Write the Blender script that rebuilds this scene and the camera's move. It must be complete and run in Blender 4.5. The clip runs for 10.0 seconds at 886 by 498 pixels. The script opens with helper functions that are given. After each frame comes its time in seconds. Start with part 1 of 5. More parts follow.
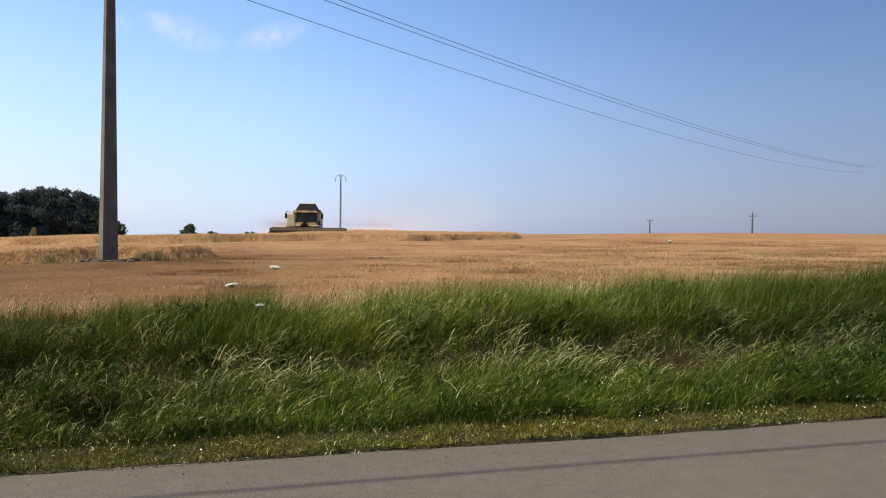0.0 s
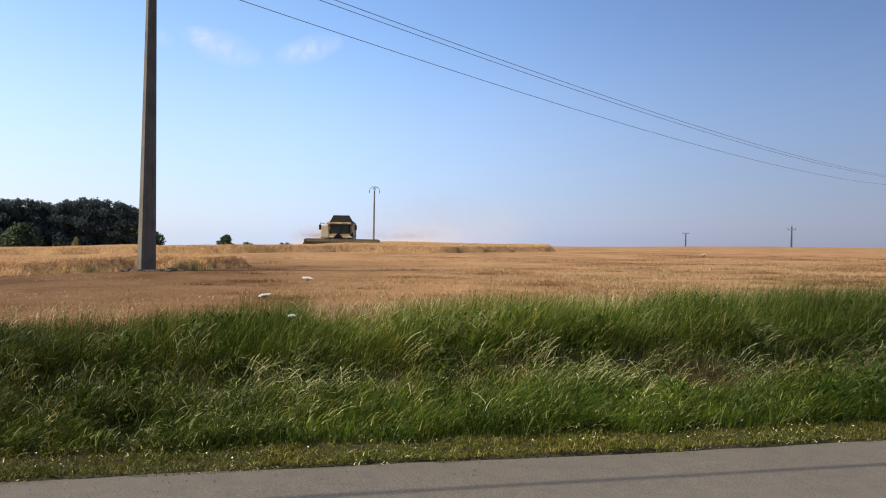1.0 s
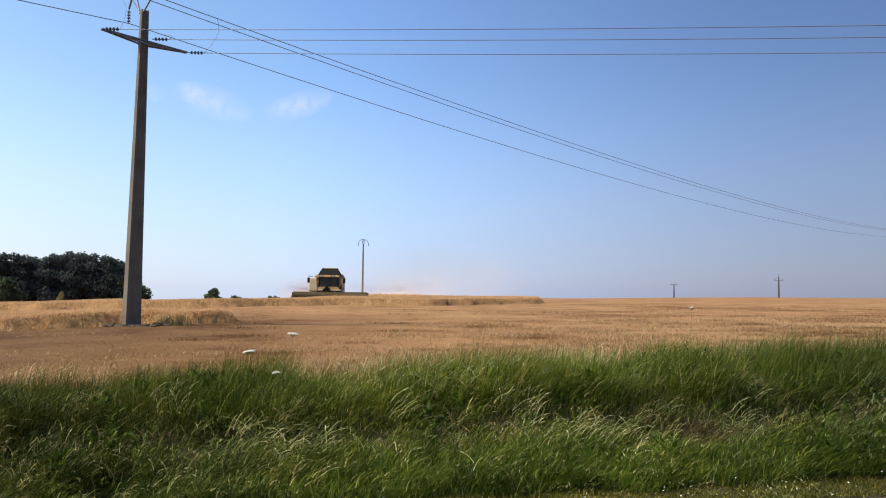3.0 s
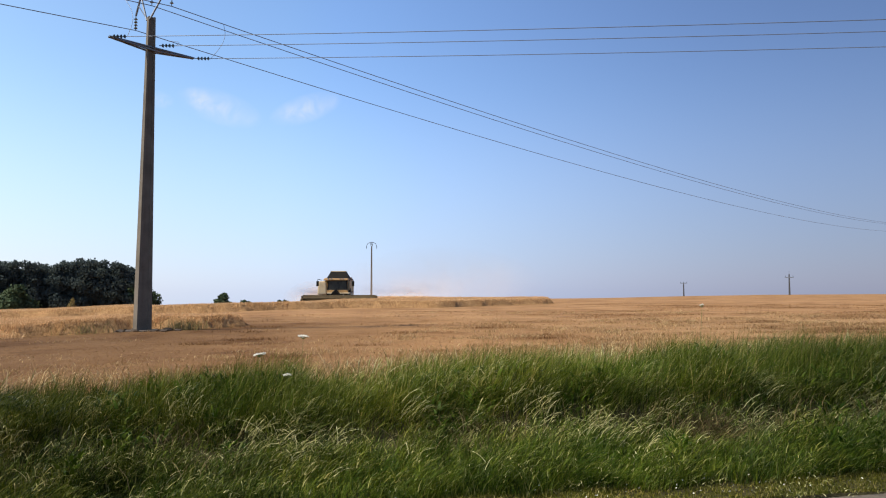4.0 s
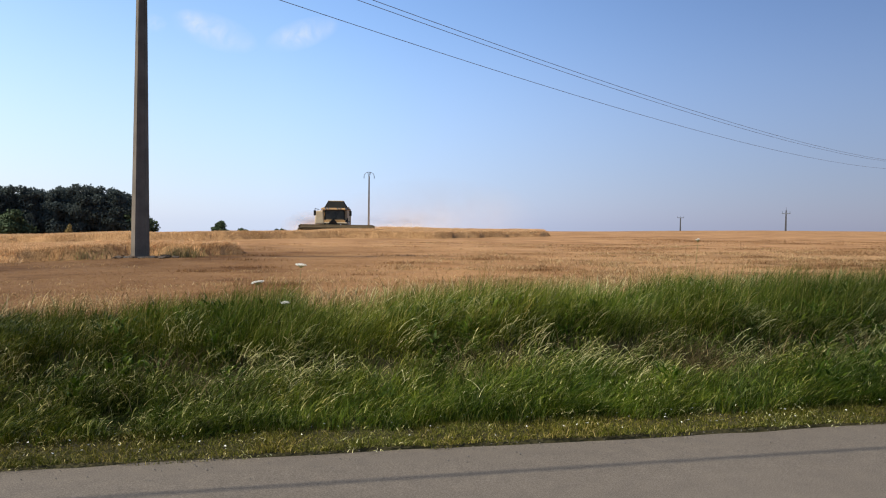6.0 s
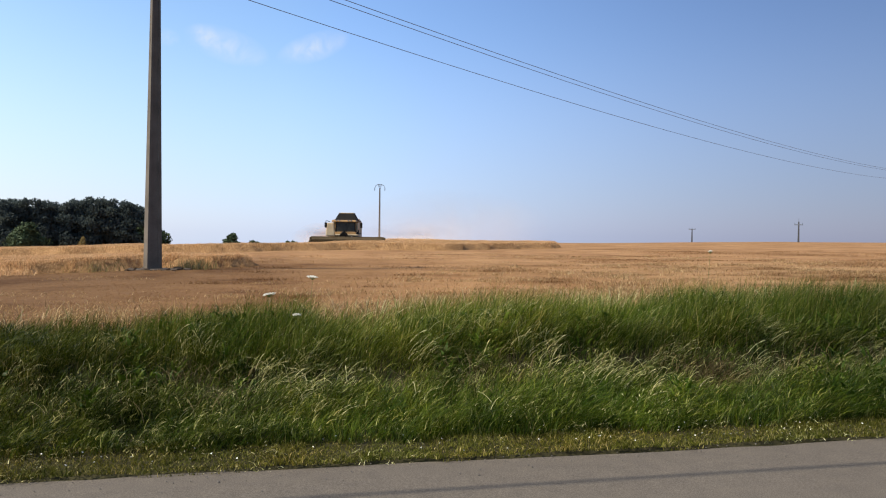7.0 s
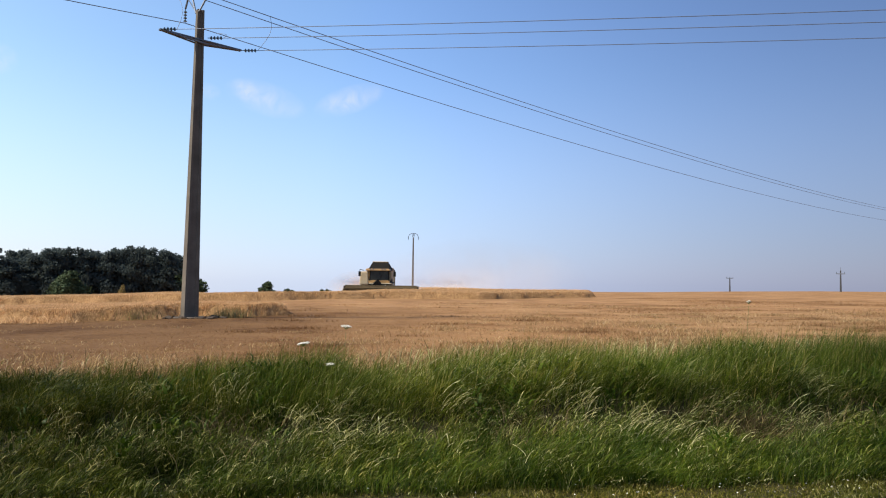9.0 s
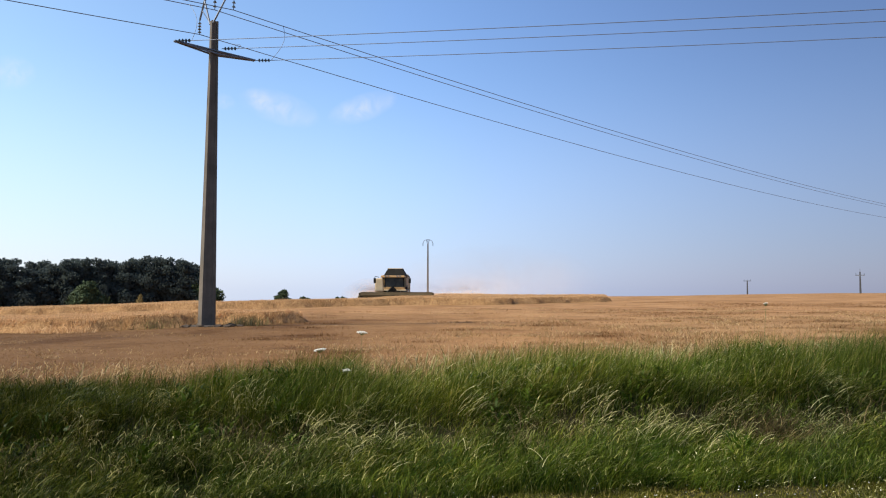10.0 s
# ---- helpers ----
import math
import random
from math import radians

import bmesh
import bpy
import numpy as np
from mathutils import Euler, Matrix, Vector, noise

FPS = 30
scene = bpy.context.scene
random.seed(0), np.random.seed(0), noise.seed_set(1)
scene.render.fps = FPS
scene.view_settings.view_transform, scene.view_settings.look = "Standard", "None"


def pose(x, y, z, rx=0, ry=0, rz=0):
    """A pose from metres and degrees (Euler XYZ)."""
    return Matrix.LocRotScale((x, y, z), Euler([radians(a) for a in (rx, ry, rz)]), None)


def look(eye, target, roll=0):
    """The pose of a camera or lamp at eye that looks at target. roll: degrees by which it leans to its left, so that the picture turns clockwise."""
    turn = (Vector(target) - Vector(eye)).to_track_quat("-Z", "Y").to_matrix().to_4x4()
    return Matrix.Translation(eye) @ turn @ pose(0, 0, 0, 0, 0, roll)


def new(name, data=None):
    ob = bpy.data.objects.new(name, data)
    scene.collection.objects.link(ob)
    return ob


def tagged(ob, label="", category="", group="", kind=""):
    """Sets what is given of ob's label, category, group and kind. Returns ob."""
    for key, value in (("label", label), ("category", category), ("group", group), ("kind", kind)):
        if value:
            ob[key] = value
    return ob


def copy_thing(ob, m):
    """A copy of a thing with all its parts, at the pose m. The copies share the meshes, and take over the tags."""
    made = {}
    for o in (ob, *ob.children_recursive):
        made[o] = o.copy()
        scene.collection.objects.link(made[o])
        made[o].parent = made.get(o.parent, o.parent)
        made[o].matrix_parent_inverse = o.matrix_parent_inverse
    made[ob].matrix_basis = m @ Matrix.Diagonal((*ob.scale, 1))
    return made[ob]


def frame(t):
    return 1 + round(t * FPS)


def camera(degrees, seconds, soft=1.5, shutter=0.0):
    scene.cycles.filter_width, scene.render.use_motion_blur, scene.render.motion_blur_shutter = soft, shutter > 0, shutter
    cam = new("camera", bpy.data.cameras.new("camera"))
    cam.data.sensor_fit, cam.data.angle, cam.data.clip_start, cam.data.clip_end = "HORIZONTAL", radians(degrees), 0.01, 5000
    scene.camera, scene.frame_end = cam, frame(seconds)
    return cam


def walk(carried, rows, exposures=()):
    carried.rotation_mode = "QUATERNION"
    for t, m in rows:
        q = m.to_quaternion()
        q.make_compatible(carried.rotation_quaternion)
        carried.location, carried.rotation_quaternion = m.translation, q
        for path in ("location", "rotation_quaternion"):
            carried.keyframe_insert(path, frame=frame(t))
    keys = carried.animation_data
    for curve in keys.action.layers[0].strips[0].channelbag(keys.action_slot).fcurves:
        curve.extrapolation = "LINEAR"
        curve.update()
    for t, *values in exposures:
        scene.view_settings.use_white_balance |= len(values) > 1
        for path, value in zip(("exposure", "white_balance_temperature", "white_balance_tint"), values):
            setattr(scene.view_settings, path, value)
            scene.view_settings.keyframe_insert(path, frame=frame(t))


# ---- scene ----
cam = camera(61.87, 10.0, soft=1.1)
EYE = 1.6
# seconds, yaw, pitch, roll, and the small sway of a camera held in standing
PATH = [
    (0.0, -4.78, -1.75, 0.70, -0.030, 0.004, -0.014),
    (0.5, -2.52, -1.95, 0.28, -0.021, -0.012, -0.010),
    (1.0, -2.22, -0.86, 1.00, -0.008, -0.023, -0.010),
    (1.5, -2.94, -0.68, 0.51, -0.008, -0.014, -0.013),
    (2.0, -2.34, 0.71, -0.14, -0.005, -0.003, 0.004),
    (2.5, -2.86, 1.70, -0.87, 0.021, 0.034, 0.017),
    (3.0, -3.01, 3.20, 0.70, 0.015, 0.021, 0.013),
    (3.2, -2.84, 3.35, 0.21, 0.009, 0.019, 0.006),
    (4.3, -2.34, 3.33, -0.05, 0.015, 0.009, 0.000),
    (4.5, -2.72, 2.94, -0.20, 0.017, 0.009, 0.001),
    (5.0, -2.87, -1.46, 1.04, 0.011, 0.005, -0.001),
    (5.2, -2.75, -1.37, 1.42, 0.006, 0.005, -0.000),
    (6.3, -2.47, -2.14, 0.51, 0.010, 0.011, -0.002),
    (6.5, -2.25, -1.75, 0.53, 0.007, 0.011, -0.002),
    (7.0, -1.78, -1.09, 0.67, 0.003, 0.008, 0.000),
    (7.5, -1.44, -0.17, 0.87, 0.005, 0.008, -0.001),
    (8.0, -1.23, 0.42, 0.56, 0.006, 0.007, 0.001),
    (8.5, -0.36, 1.33, 0.62, 0.001, 0.002, 0.008),
    (9.0, 0.84, 2.65, 0.75, 0.001, -0.006, 0.011),
    (9.5, 1.73, 3.32, 0.63, -0.002, -0.014, 0.006),
    (10.0, 1.98, 3.12, 0.10, 0.004, -0.032, 0.001),
]


def held(yaw, pitch, roll, x, y, z):
    a, b = radians(yaw), radians(pitch)
    eye = Vector((x, y, EYE + z))
    ahead = Vector((-math.sin(a) * math.cos(b), math.cos(a) * math.cos(b), math.sin(b)))
    return look(eye, eye + ahead, roll)


walk(cam, [(t, held(*row)) for t, *row in PATH])

# ---- light ----
SUN_AZ, SUN_EL = -110.0, 48.0        # azimuth from straight ahead, to the right; elevation
world = bpy.data.worlds.new("world")
scene.world = world
world.use_nodes = True
wn, wl = world.node_tree.nodes, world.node_tree.links
sky = wn.new("ShaderNodeTexSky")
sky.sky_type, sky.sun_disc = "NISHITA", False
sky.sun_elevation, sky.sun_rotation = radians(SUN_EL), radians(SUN_AZ)
sky.air_density, sky.dust_density, sky.ozone_density = 1.15, 0.35, 2.6
# summer haze: the sky pales towards the horizon
wc, wsep = wn.new("ShaderNodeTexCoord"), wn.new("ShaderNodeSeparateXYZ")
wl.new(wc.outputs["Generated"], wsep.inputs[0])
wr = wn.new("ShaderNodeValToRGB")
wr.color_ramp.interpolation = "EASE"
for e, (p0, v) in zip([wr.color_ramp.elements[0], wr.color_ramp.elements[1]], ((0.0, 0.66), (0.30, 0.0))):
    e.position, e.color = p0, (v, v, v, 1)
wl.new(wsep.outputs[2], wr.inputs[0])
wm = wn.new("ShaderNodeMix")
wm.data_type = "RGBA"
wm.inputs[7].default_value = (3.12, 3.63, 5.0, 1)
wl.new(wr.outputs[0], wm.inputs[0])
wl.new(sky.outputs[0], wm.inputs[6])
# and brightens towards the sun's side
wd = wn.new("ShaderNodeVectorMath")
wd.operation = "DOT_PRODUCT"
wd.inputs[1].default_value = (math.sin(radians(SUN_AZ)), math.cos(radians(SUN_AZ)), 0)
wl.new(wc.outputs["Generated"], wd.inputs[0])
wg = wn.new("ShaderNodeMapRange")
wg.inputs[1].default_value, wg.inputs[2].default_value = -1.0, 0.6
wl.new(wd.outputs["Value"], wg.inputs[0])
wt = wn.new("ShaderNodeValToRGB")
wt.color_ramp.interpolation = "B_SPLINE"
for at, gain, tint in ((0.0, 0.32, (0.93, 0.95, 1.17)), (0.144, 0.405, (0.91, 0.95, 1.19)), (0.275, 0.58, (0.895, 0.96, 1.19)), (0.41, 0.80, (0.88, 0.97, 1.17)),
                       (0.52, 0.91, (0.885, 0.98, 1.14)), (0.73, 1.02, (0.945, 0.948, 1.12)), (1.0, 1.2, (0.93, 0.97, 1.10))):
    e = wt.color_ramp.elements[0] if at == 0 else wt.color_ramp.elements[-1] if at == 1 else wt.color_ramp.elements.new(at)
    e.color = (*(gain * v for v in tint), 1)
wl.new(wg.outputs[0], wt.inputs[0])
wx = wn.new("ShaderNodeVectorMath")
wx.operation = "MULTIPLY"
wl.new(wm.outputs[2], wx.inputs[0])
wl.new(wt.outputs[0], wx.inputs[1])
wl.new(wx.outputs[0], wn["Background"].inputs[0])
wn["Background"].inputs[1].default_value = 0.142
lamp = bpy.data.lights.new("sun", "SUN")
lamp.energy, lamp.angle, lamp.color = 5.0, radians(0.53), (1.0, 0.925, 0.775)
sun = new("sun", lamp)
to_sun = Vector((math.sin(radians(SUN_AZ)) * math.cos(radians(SUN_EL)), math.cos(radians(SUN_AZ)) * math.cos(radians(SUN_EL)), math.sin(radians(SUN_EL))))
sun.matrix_world = look(to_sun * 50, (0, 0, 0))
scene.view_settings.exposure = 0.54

# ---- materials ----


def material(name, build):
    m = bpy.data.materials.new(name)
    m.use_nodes = True
    build(m.node_tree.nodes, m.node_tree.links, m.node_tree.nodes["Principled BSDF"])
    return m


def ramp(n, l, source, stops):
    r = n.new("ShaderNodeValToRGB")
    while len(r.color_ramp.elements) < len(stops):
        r.color_ramp.elements.new(0.5)
    for e, (p, c) in zip(r.color_ramp.elements, stops):
        e.position, e.color = p, (*c, 1)
    l.new(source, r.inputs[0])
    return r.outputs[0]


def noise_of(n, l, scale, detail=4.0, stretch=(1, 1, 1), rough=0.55, turn=0.0):
    geo = n.new("ShaderNodeNewGeometry")
    mp = n.new("ShaderNodeMapping")
    mp.inputs["Scale"].default_value = stretch
    mp.inputs["Rotation"].default_value = (0, 0, turn)
    l.new(geo.outputs["Position"], mp.inputs[0])
    t = n.new("ShaderNodeTexNoise")
    t.inputs["Scale"].default_value, t.inputs["Detail"].default_value, t.inputs["Roughness"].default_value = scale, detail, rough
    l.new(mp.outputs[0], t.inputs["Vector"])
    return t.outputs["Fac"]


def mixed(n, l, fac, a, b, how="MIX"):
    m = n.new("ShaderNodeMix")
    m.data_type, m.blend_type = "RGBA", how
    for k, v in ((0, fac), (6, a), (7, b)):
        if isinstance(v, (int, float)):
            m.inputs[k].default_value = v
        elif isinstance(v, tuple):
            m.inputs[k].default_value = (*v, 1)
        else:
            l.new(v, m.inputs[k])
    return m.outputs[2]


def bumped(n, l, p, height, strength, distance):
    b = n.new("ShaderNodeBump")
    b.inputs["Strength"].default_value, b.inputs["Distance"].default_value = strength, distance
    l.new(height, b.inputs["Height"])
    l.new(b.outputs[0], p.inputs["Normal"])


def plain(name, colour, rough=0.6, metal=0.0, vary=0.25, scale=3.0, bump=0.0):
    """A paint, metal or concrete with soft stains and fine grain."""
    def build(n, l, p):
        big, fine = noise_of(n, l, scale, 3), noise_of(n, l, scale * 14, 4)
        dark, light = tuple(c * (1 - vary) for c in colour), tuple(min(1, c * (1 + vary * 0.6)) for c in colour)
        c = ramp(n, l, big, [(0.3, dark), (0.7, light)])
        c = mixed(n, l, 0.35, c, ramp(n, l, fine, [(0.35, dark), (0.65, light)]))
        l.new(c, p.inputs["Base Color"])
        p.inputs["Roughness"].default_value, p.inputs["Metallic"].default_value = rough, metal
        if rough >= 0.6:
            p.inputs["Specular IOR Level"].default_value = 0.12
        if bump:
            bumped(n, l, p, fine, 0.5, bump)
    return material(name, build)


def leafy(name, stops, patch_stops, patch=0.9, rough=0.55, sheer=0.3, patch_mix=0.6, field=False, vignetted=False):
    """Blades and leaves: each piece has its own shade, patches of the stand lean to other hues, light comes through."""
    def build(n, l, p):
        geo = n.new("ShaderNodeNewGeometry")
        c = ramp(n, l, geo.outputs["Random Per Island"], stops)
        c2 = ramp(n, l, noise_of(n, l, patch, 3), patch_stops)
        c = mixed(n, l, patch_mix, c, c2, "MULTIPLY")
        # lens vignetting painted in, over grass that is itself darker towards the ends
        if vignetted:
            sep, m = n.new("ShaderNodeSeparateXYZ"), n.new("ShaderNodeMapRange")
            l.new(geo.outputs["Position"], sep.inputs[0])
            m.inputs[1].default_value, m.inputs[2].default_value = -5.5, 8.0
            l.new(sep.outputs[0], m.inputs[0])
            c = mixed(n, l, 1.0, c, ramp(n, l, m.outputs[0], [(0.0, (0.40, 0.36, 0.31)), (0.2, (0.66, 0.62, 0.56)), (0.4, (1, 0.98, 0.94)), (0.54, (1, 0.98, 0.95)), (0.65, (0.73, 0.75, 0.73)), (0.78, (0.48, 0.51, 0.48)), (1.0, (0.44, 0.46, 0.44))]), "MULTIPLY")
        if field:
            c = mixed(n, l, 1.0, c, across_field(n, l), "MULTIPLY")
        l.new(c, p.inputs["Base Color"])
        p.inputs["Roughness"].default_value = rough
        p.inputs["Specular IOR Level"].default_value = 0.08
        t = n.new("ShaderNodeBsdfTranslucent")
        l.new(c, t.inputs[0])
        s = n.new("ShaderNodeMixShader")
        s.inputs[0].default_value = sheer
        l.new(p.outputs[0], s.inputs[1])
        l.new(t.outputs[0], s.inputs[2])
        l.new(s.outputs[0], n["Material Output"].inputs[0])
    return material(name, build)


def asphalt_build(n, l, p):
    big, mid, fine = noise_of(n, l, 0.5, 3, (1, 0.35, 1)), noise_of(n, l, 6, 5), noise_of(n, l, 120, 3)
    c = ramp(n, l, big, [(0.3, (0.088, 0.073, 0.057)), (0.7, (0.12, 0.1, 0.078))])
    c = mixed(n, l, 0.4, c, ramp(n, l, mid, [(0.3, (0.055, 0.048, 0.043)), (0.75, (0.15, 0.123, 0.093))]))
    c = mixed(n, l, 0.5, c, ramp(n, l, fine, [(0.35, (0.04, 0.034, 0.028)), (0.5, (0.1, 0.082, 0.063)), (0.72, (0.2, 0.17, 0.14))]))
    l.new(c, p.inputs["Base Color"])
    p.inputs["Roughness"].default_value = 0.85
    p.inputs["Specular IOR Level"].default_value = 0.15
    bumped(n, l, p, fine, 0.5, 0.004)


def across_field(n, l):
    """The cut of the field: browner stubble on one side, darkened there for lens vignetting too, paler and yellower on
    the other, and straw rows between.
    """
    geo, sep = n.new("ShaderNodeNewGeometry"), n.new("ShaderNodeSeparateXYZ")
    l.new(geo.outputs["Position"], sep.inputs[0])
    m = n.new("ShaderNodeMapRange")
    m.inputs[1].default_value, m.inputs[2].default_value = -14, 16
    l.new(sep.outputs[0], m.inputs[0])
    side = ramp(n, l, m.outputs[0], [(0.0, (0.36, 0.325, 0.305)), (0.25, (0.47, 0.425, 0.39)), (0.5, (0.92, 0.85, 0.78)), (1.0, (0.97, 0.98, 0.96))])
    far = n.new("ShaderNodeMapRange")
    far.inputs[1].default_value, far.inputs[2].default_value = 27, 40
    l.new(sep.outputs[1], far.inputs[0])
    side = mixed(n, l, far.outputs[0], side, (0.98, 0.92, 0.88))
    rows = ramp(n, l, noise_of(n, l, 0.55, 6, (0.7, 0.75, 1), 0.66, radians(-24)), [(0.33, (0.52, 0.44, 0.38)), (0.45, (0.92, 0.90, 0.88)), (0.7, (1.2, 1.23, 1.27))])
    blotch = ramp(n, l, noise_of(n, l, 0.2, 4, (0.8, 0.8, 1)), [(0.35, (0.8, 0.76, 0.72)), (0.6, (1.06, 1.07, 1.08))])
    return mixed(n, l, 1.0, mixed(n, l, 0.9, side, rows, "MULTIPLY"), blotch, "MULTIPLY")


def field_build(n, l, p):
    big = noise_of(n, l, 0.06, 4, (1, 1.6, 1))
    rows = noise_of(n, l, 0.8, 5, (0.7, 0.8, 1), 0.65, radians(-43))
    fine = noise_of(n, l, 9, 6)
    c = ramp(n, l, big, [(0.3, (0.25, 0.146, 0.072)), (0.7, (0.345, 0.21, 0.108))])
    c = mixed(n, l, 0.38, c, ramp(n, l, rows, [(0.3, (0.15, 0.078, 0.036)), (0.55, (0.29, 0.165, 0.075)), (0.75, (0.43, 0.27, 0.13))]))
    c = mixed(n, l, 0.35, c, ramp(n, l, fine, [(0.3, (0.11, 0.058, 0.027)), (0.7, (0.43, 0.27, 0.13))]))
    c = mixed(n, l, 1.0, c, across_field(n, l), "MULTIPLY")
    l.new(c, p.inputs["Base Color"])
    p.inputs["Roughness"].default_value = 0.9
    p.inputs["Specular IOR Level"].default_value = 0.05
    bumped(n, l, p, fine, 0.7, 0.05)


def wheat_stems_build(n, l, p):
    """Packed standing straw: upright streaks, with paler and browner patches, toned down for the shade between stalks.
    """
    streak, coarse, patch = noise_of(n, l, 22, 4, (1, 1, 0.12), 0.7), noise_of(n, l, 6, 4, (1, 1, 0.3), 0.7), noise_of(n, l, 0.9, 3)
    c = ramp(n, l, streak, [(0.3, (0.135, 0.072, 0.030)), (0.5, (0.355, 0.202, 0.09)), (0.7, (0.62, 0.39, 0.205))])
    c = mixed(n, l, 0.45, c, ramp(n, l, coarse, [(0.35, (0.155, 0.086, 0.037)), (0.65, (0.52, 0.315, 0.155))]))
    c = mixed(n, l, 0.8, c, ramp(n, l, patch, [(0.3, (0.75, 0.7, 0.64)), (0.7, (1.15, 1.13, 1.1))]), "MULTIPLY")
    l.new(c, p.inputs["Base Color"])
    p.inputs["Roughness"].default_value, p.inputs["Specular IOR Level"].default_value = 0.9, 0.05
    bumped(n, l, p, streak, 1.0, 0.12)


M_CLOD = plain("dark_earth", (0.075, 0.056, 0.042), 0.95, vary=0.5, scale=6.0)
M_ROAD = material("asphalt", asphalt_build)
M_FIELD = material("stubble_ground", field_build)
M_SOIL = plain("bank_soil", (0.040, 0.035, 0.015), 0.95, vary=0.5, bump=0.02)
# the darkest patch stop here and in M_ARCH stands in for shaded pockets
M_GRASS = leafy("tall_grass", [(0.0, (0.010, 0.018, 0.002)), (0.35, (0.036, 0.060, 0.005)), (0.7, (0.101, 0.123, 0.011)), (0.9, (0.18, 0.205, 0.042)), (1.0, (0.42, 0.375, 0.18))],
                [(0.32, (0.26, 0.38, 0.34)), (0.5, (1.0, 1.02, 0.85)), (0.68, (1.6, 1.4, 0.85))], 1.6, 0.42, 0.3, 0.8, vignetted=True)
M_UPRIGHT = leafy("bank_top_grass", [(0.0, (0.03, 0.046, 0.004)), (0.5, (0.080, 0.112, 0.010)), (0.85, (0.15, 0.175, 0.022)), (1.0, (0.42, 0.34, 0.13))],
                  [(0.3, (0.7, 0.9, 0.75)), (0.5, (1.0, 1, 0.85)), (0.7, (1.4, 1.15, 0.8))], 0.7, 0.5, 0.3, vignetted=True)
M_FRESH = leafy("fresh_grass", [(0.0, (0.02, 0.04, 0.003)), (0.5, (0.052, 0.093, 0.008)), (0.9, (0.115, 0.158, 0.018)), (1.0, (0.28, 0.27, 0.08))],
                [(0.3, (0.5, 0.7, 0.6)), (0.5, (1.0, 1, 0.9)), (0.7, (1.4, 1.25, 0.95))], 2.4, 0.42, 0.3, 0.75, vignetted=True)
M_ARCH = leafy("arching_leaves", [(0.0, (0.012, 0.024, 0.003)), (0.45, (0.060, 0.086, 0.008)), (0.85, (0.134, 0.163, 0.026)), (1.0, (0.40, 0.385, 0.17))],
               [(0.3, (0.35, 0.5, 0.45)), (0.5, (1.0, 1, 0.85)), (0.68, (1.5, 1.28, 0.8))], 1.7, 0.4, 0.3, 0.75, vignetted=True)
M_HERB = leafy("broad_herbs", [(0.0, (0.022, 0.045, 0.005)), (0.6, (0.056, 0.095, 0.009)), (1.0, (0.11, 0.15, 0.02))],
               [(0.3, (0.8, 0.9, 0.75)), (0.7, (1.2, 1.1, 0.9))], 1.5, 0.45, 0.25, vignetted=True)
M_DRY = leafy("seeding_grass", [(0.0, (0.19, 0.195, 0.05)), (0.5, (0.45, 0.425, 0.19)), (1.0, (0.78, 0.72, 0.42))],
              [(0.3, (0.8, 0.9, 0.8)), (0.7, (1.1, 1.0, 0.9))], 1.5, 0.5, 0.3, vignetted=True)
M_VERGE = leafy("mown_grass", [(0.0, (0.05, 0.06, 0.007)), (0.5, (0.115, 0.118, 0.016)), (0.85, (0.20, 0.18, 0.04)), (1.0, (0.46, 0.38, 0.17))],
                [(0.3, (0.75, 0.9, 0.8)), (0.7, (1.25, 1.05, 0.85))], 1.6, vignetted=True)
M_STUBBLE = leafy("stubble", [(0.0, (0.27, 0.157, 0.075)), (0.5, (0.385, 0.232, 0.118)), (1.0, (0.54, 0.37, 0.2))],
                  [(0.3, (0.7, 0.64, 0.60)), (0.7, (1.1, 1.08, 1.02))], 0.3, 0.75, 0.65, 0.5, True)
M_WHEAT = leafy("ripe_wheat", [(0.0, (0.39, 0.217, 0.10)), (0.5, (0.585, 0.35, 0.18)), (1.0, (0.80, 0.55, 0.315))],
                [(0.3, (0.85, 0.8, 0.72)), (0.7, (1.1, 1.1, 1.05))], 0.5, 0.7, 0.42)
M_WHEAT_SHADED = material("wheat_stems", wheat_stems_build)
M_STRAW = leafy("pale_straw", [(0.0, (0.19, 0.12, 0.052)), (0.4, (0.37, 0.245, 0.115)), (0.8, (0.52, 0.37, 0.19)), (1.0, (0.65, 0.51, 0.30))],
                [(0.3, (0.78, 0.74, 0.70)), (0.7, (1.08, 1.06, 1.02))], 0.8, 0.7, 0.5, 0.6)
M_WEED = leafy("field_weeds", [(0.0, (0.15, 0.115, 0.04)), (0.6, (0.26, 0.20, 0.08)), (1.0, (0.42, 0.30, 0.14))],
               [(0.3, (0.8, 0.8, 0.8)), (0.7, (1.1, 1.1, 1.0))], 2.0, 0.7, 0.3)
M_THATCH = leafy("dead_grass", [(0.0, (0.04, 0.030, 0.014)), (0.6, (0.10, 0.075, 0.032)), (1.0, (0.27, 0.205, 0.10))],
                 [(0.3, (0.8, 0.8, 0.8)), (0.7, (1.1, 1.1, 1.0))], 2.0, 0.7, 0.2)
# aerial haze mixed into the needle colour: lifted and bluish
M_CROWN = leafy("hazed_pine_needles", [(0.0, (0.060, 0.073, 0.073)), (0.6, (0.068, 0.082, 0.080)), (1.0, (0.076, 0.092, 0.083))],
                [(0.3, (0.7, 0.8, 0.8)), (0.7, (1.1, 1.05, 0.9))], 0.15, 0.95, 0.5)
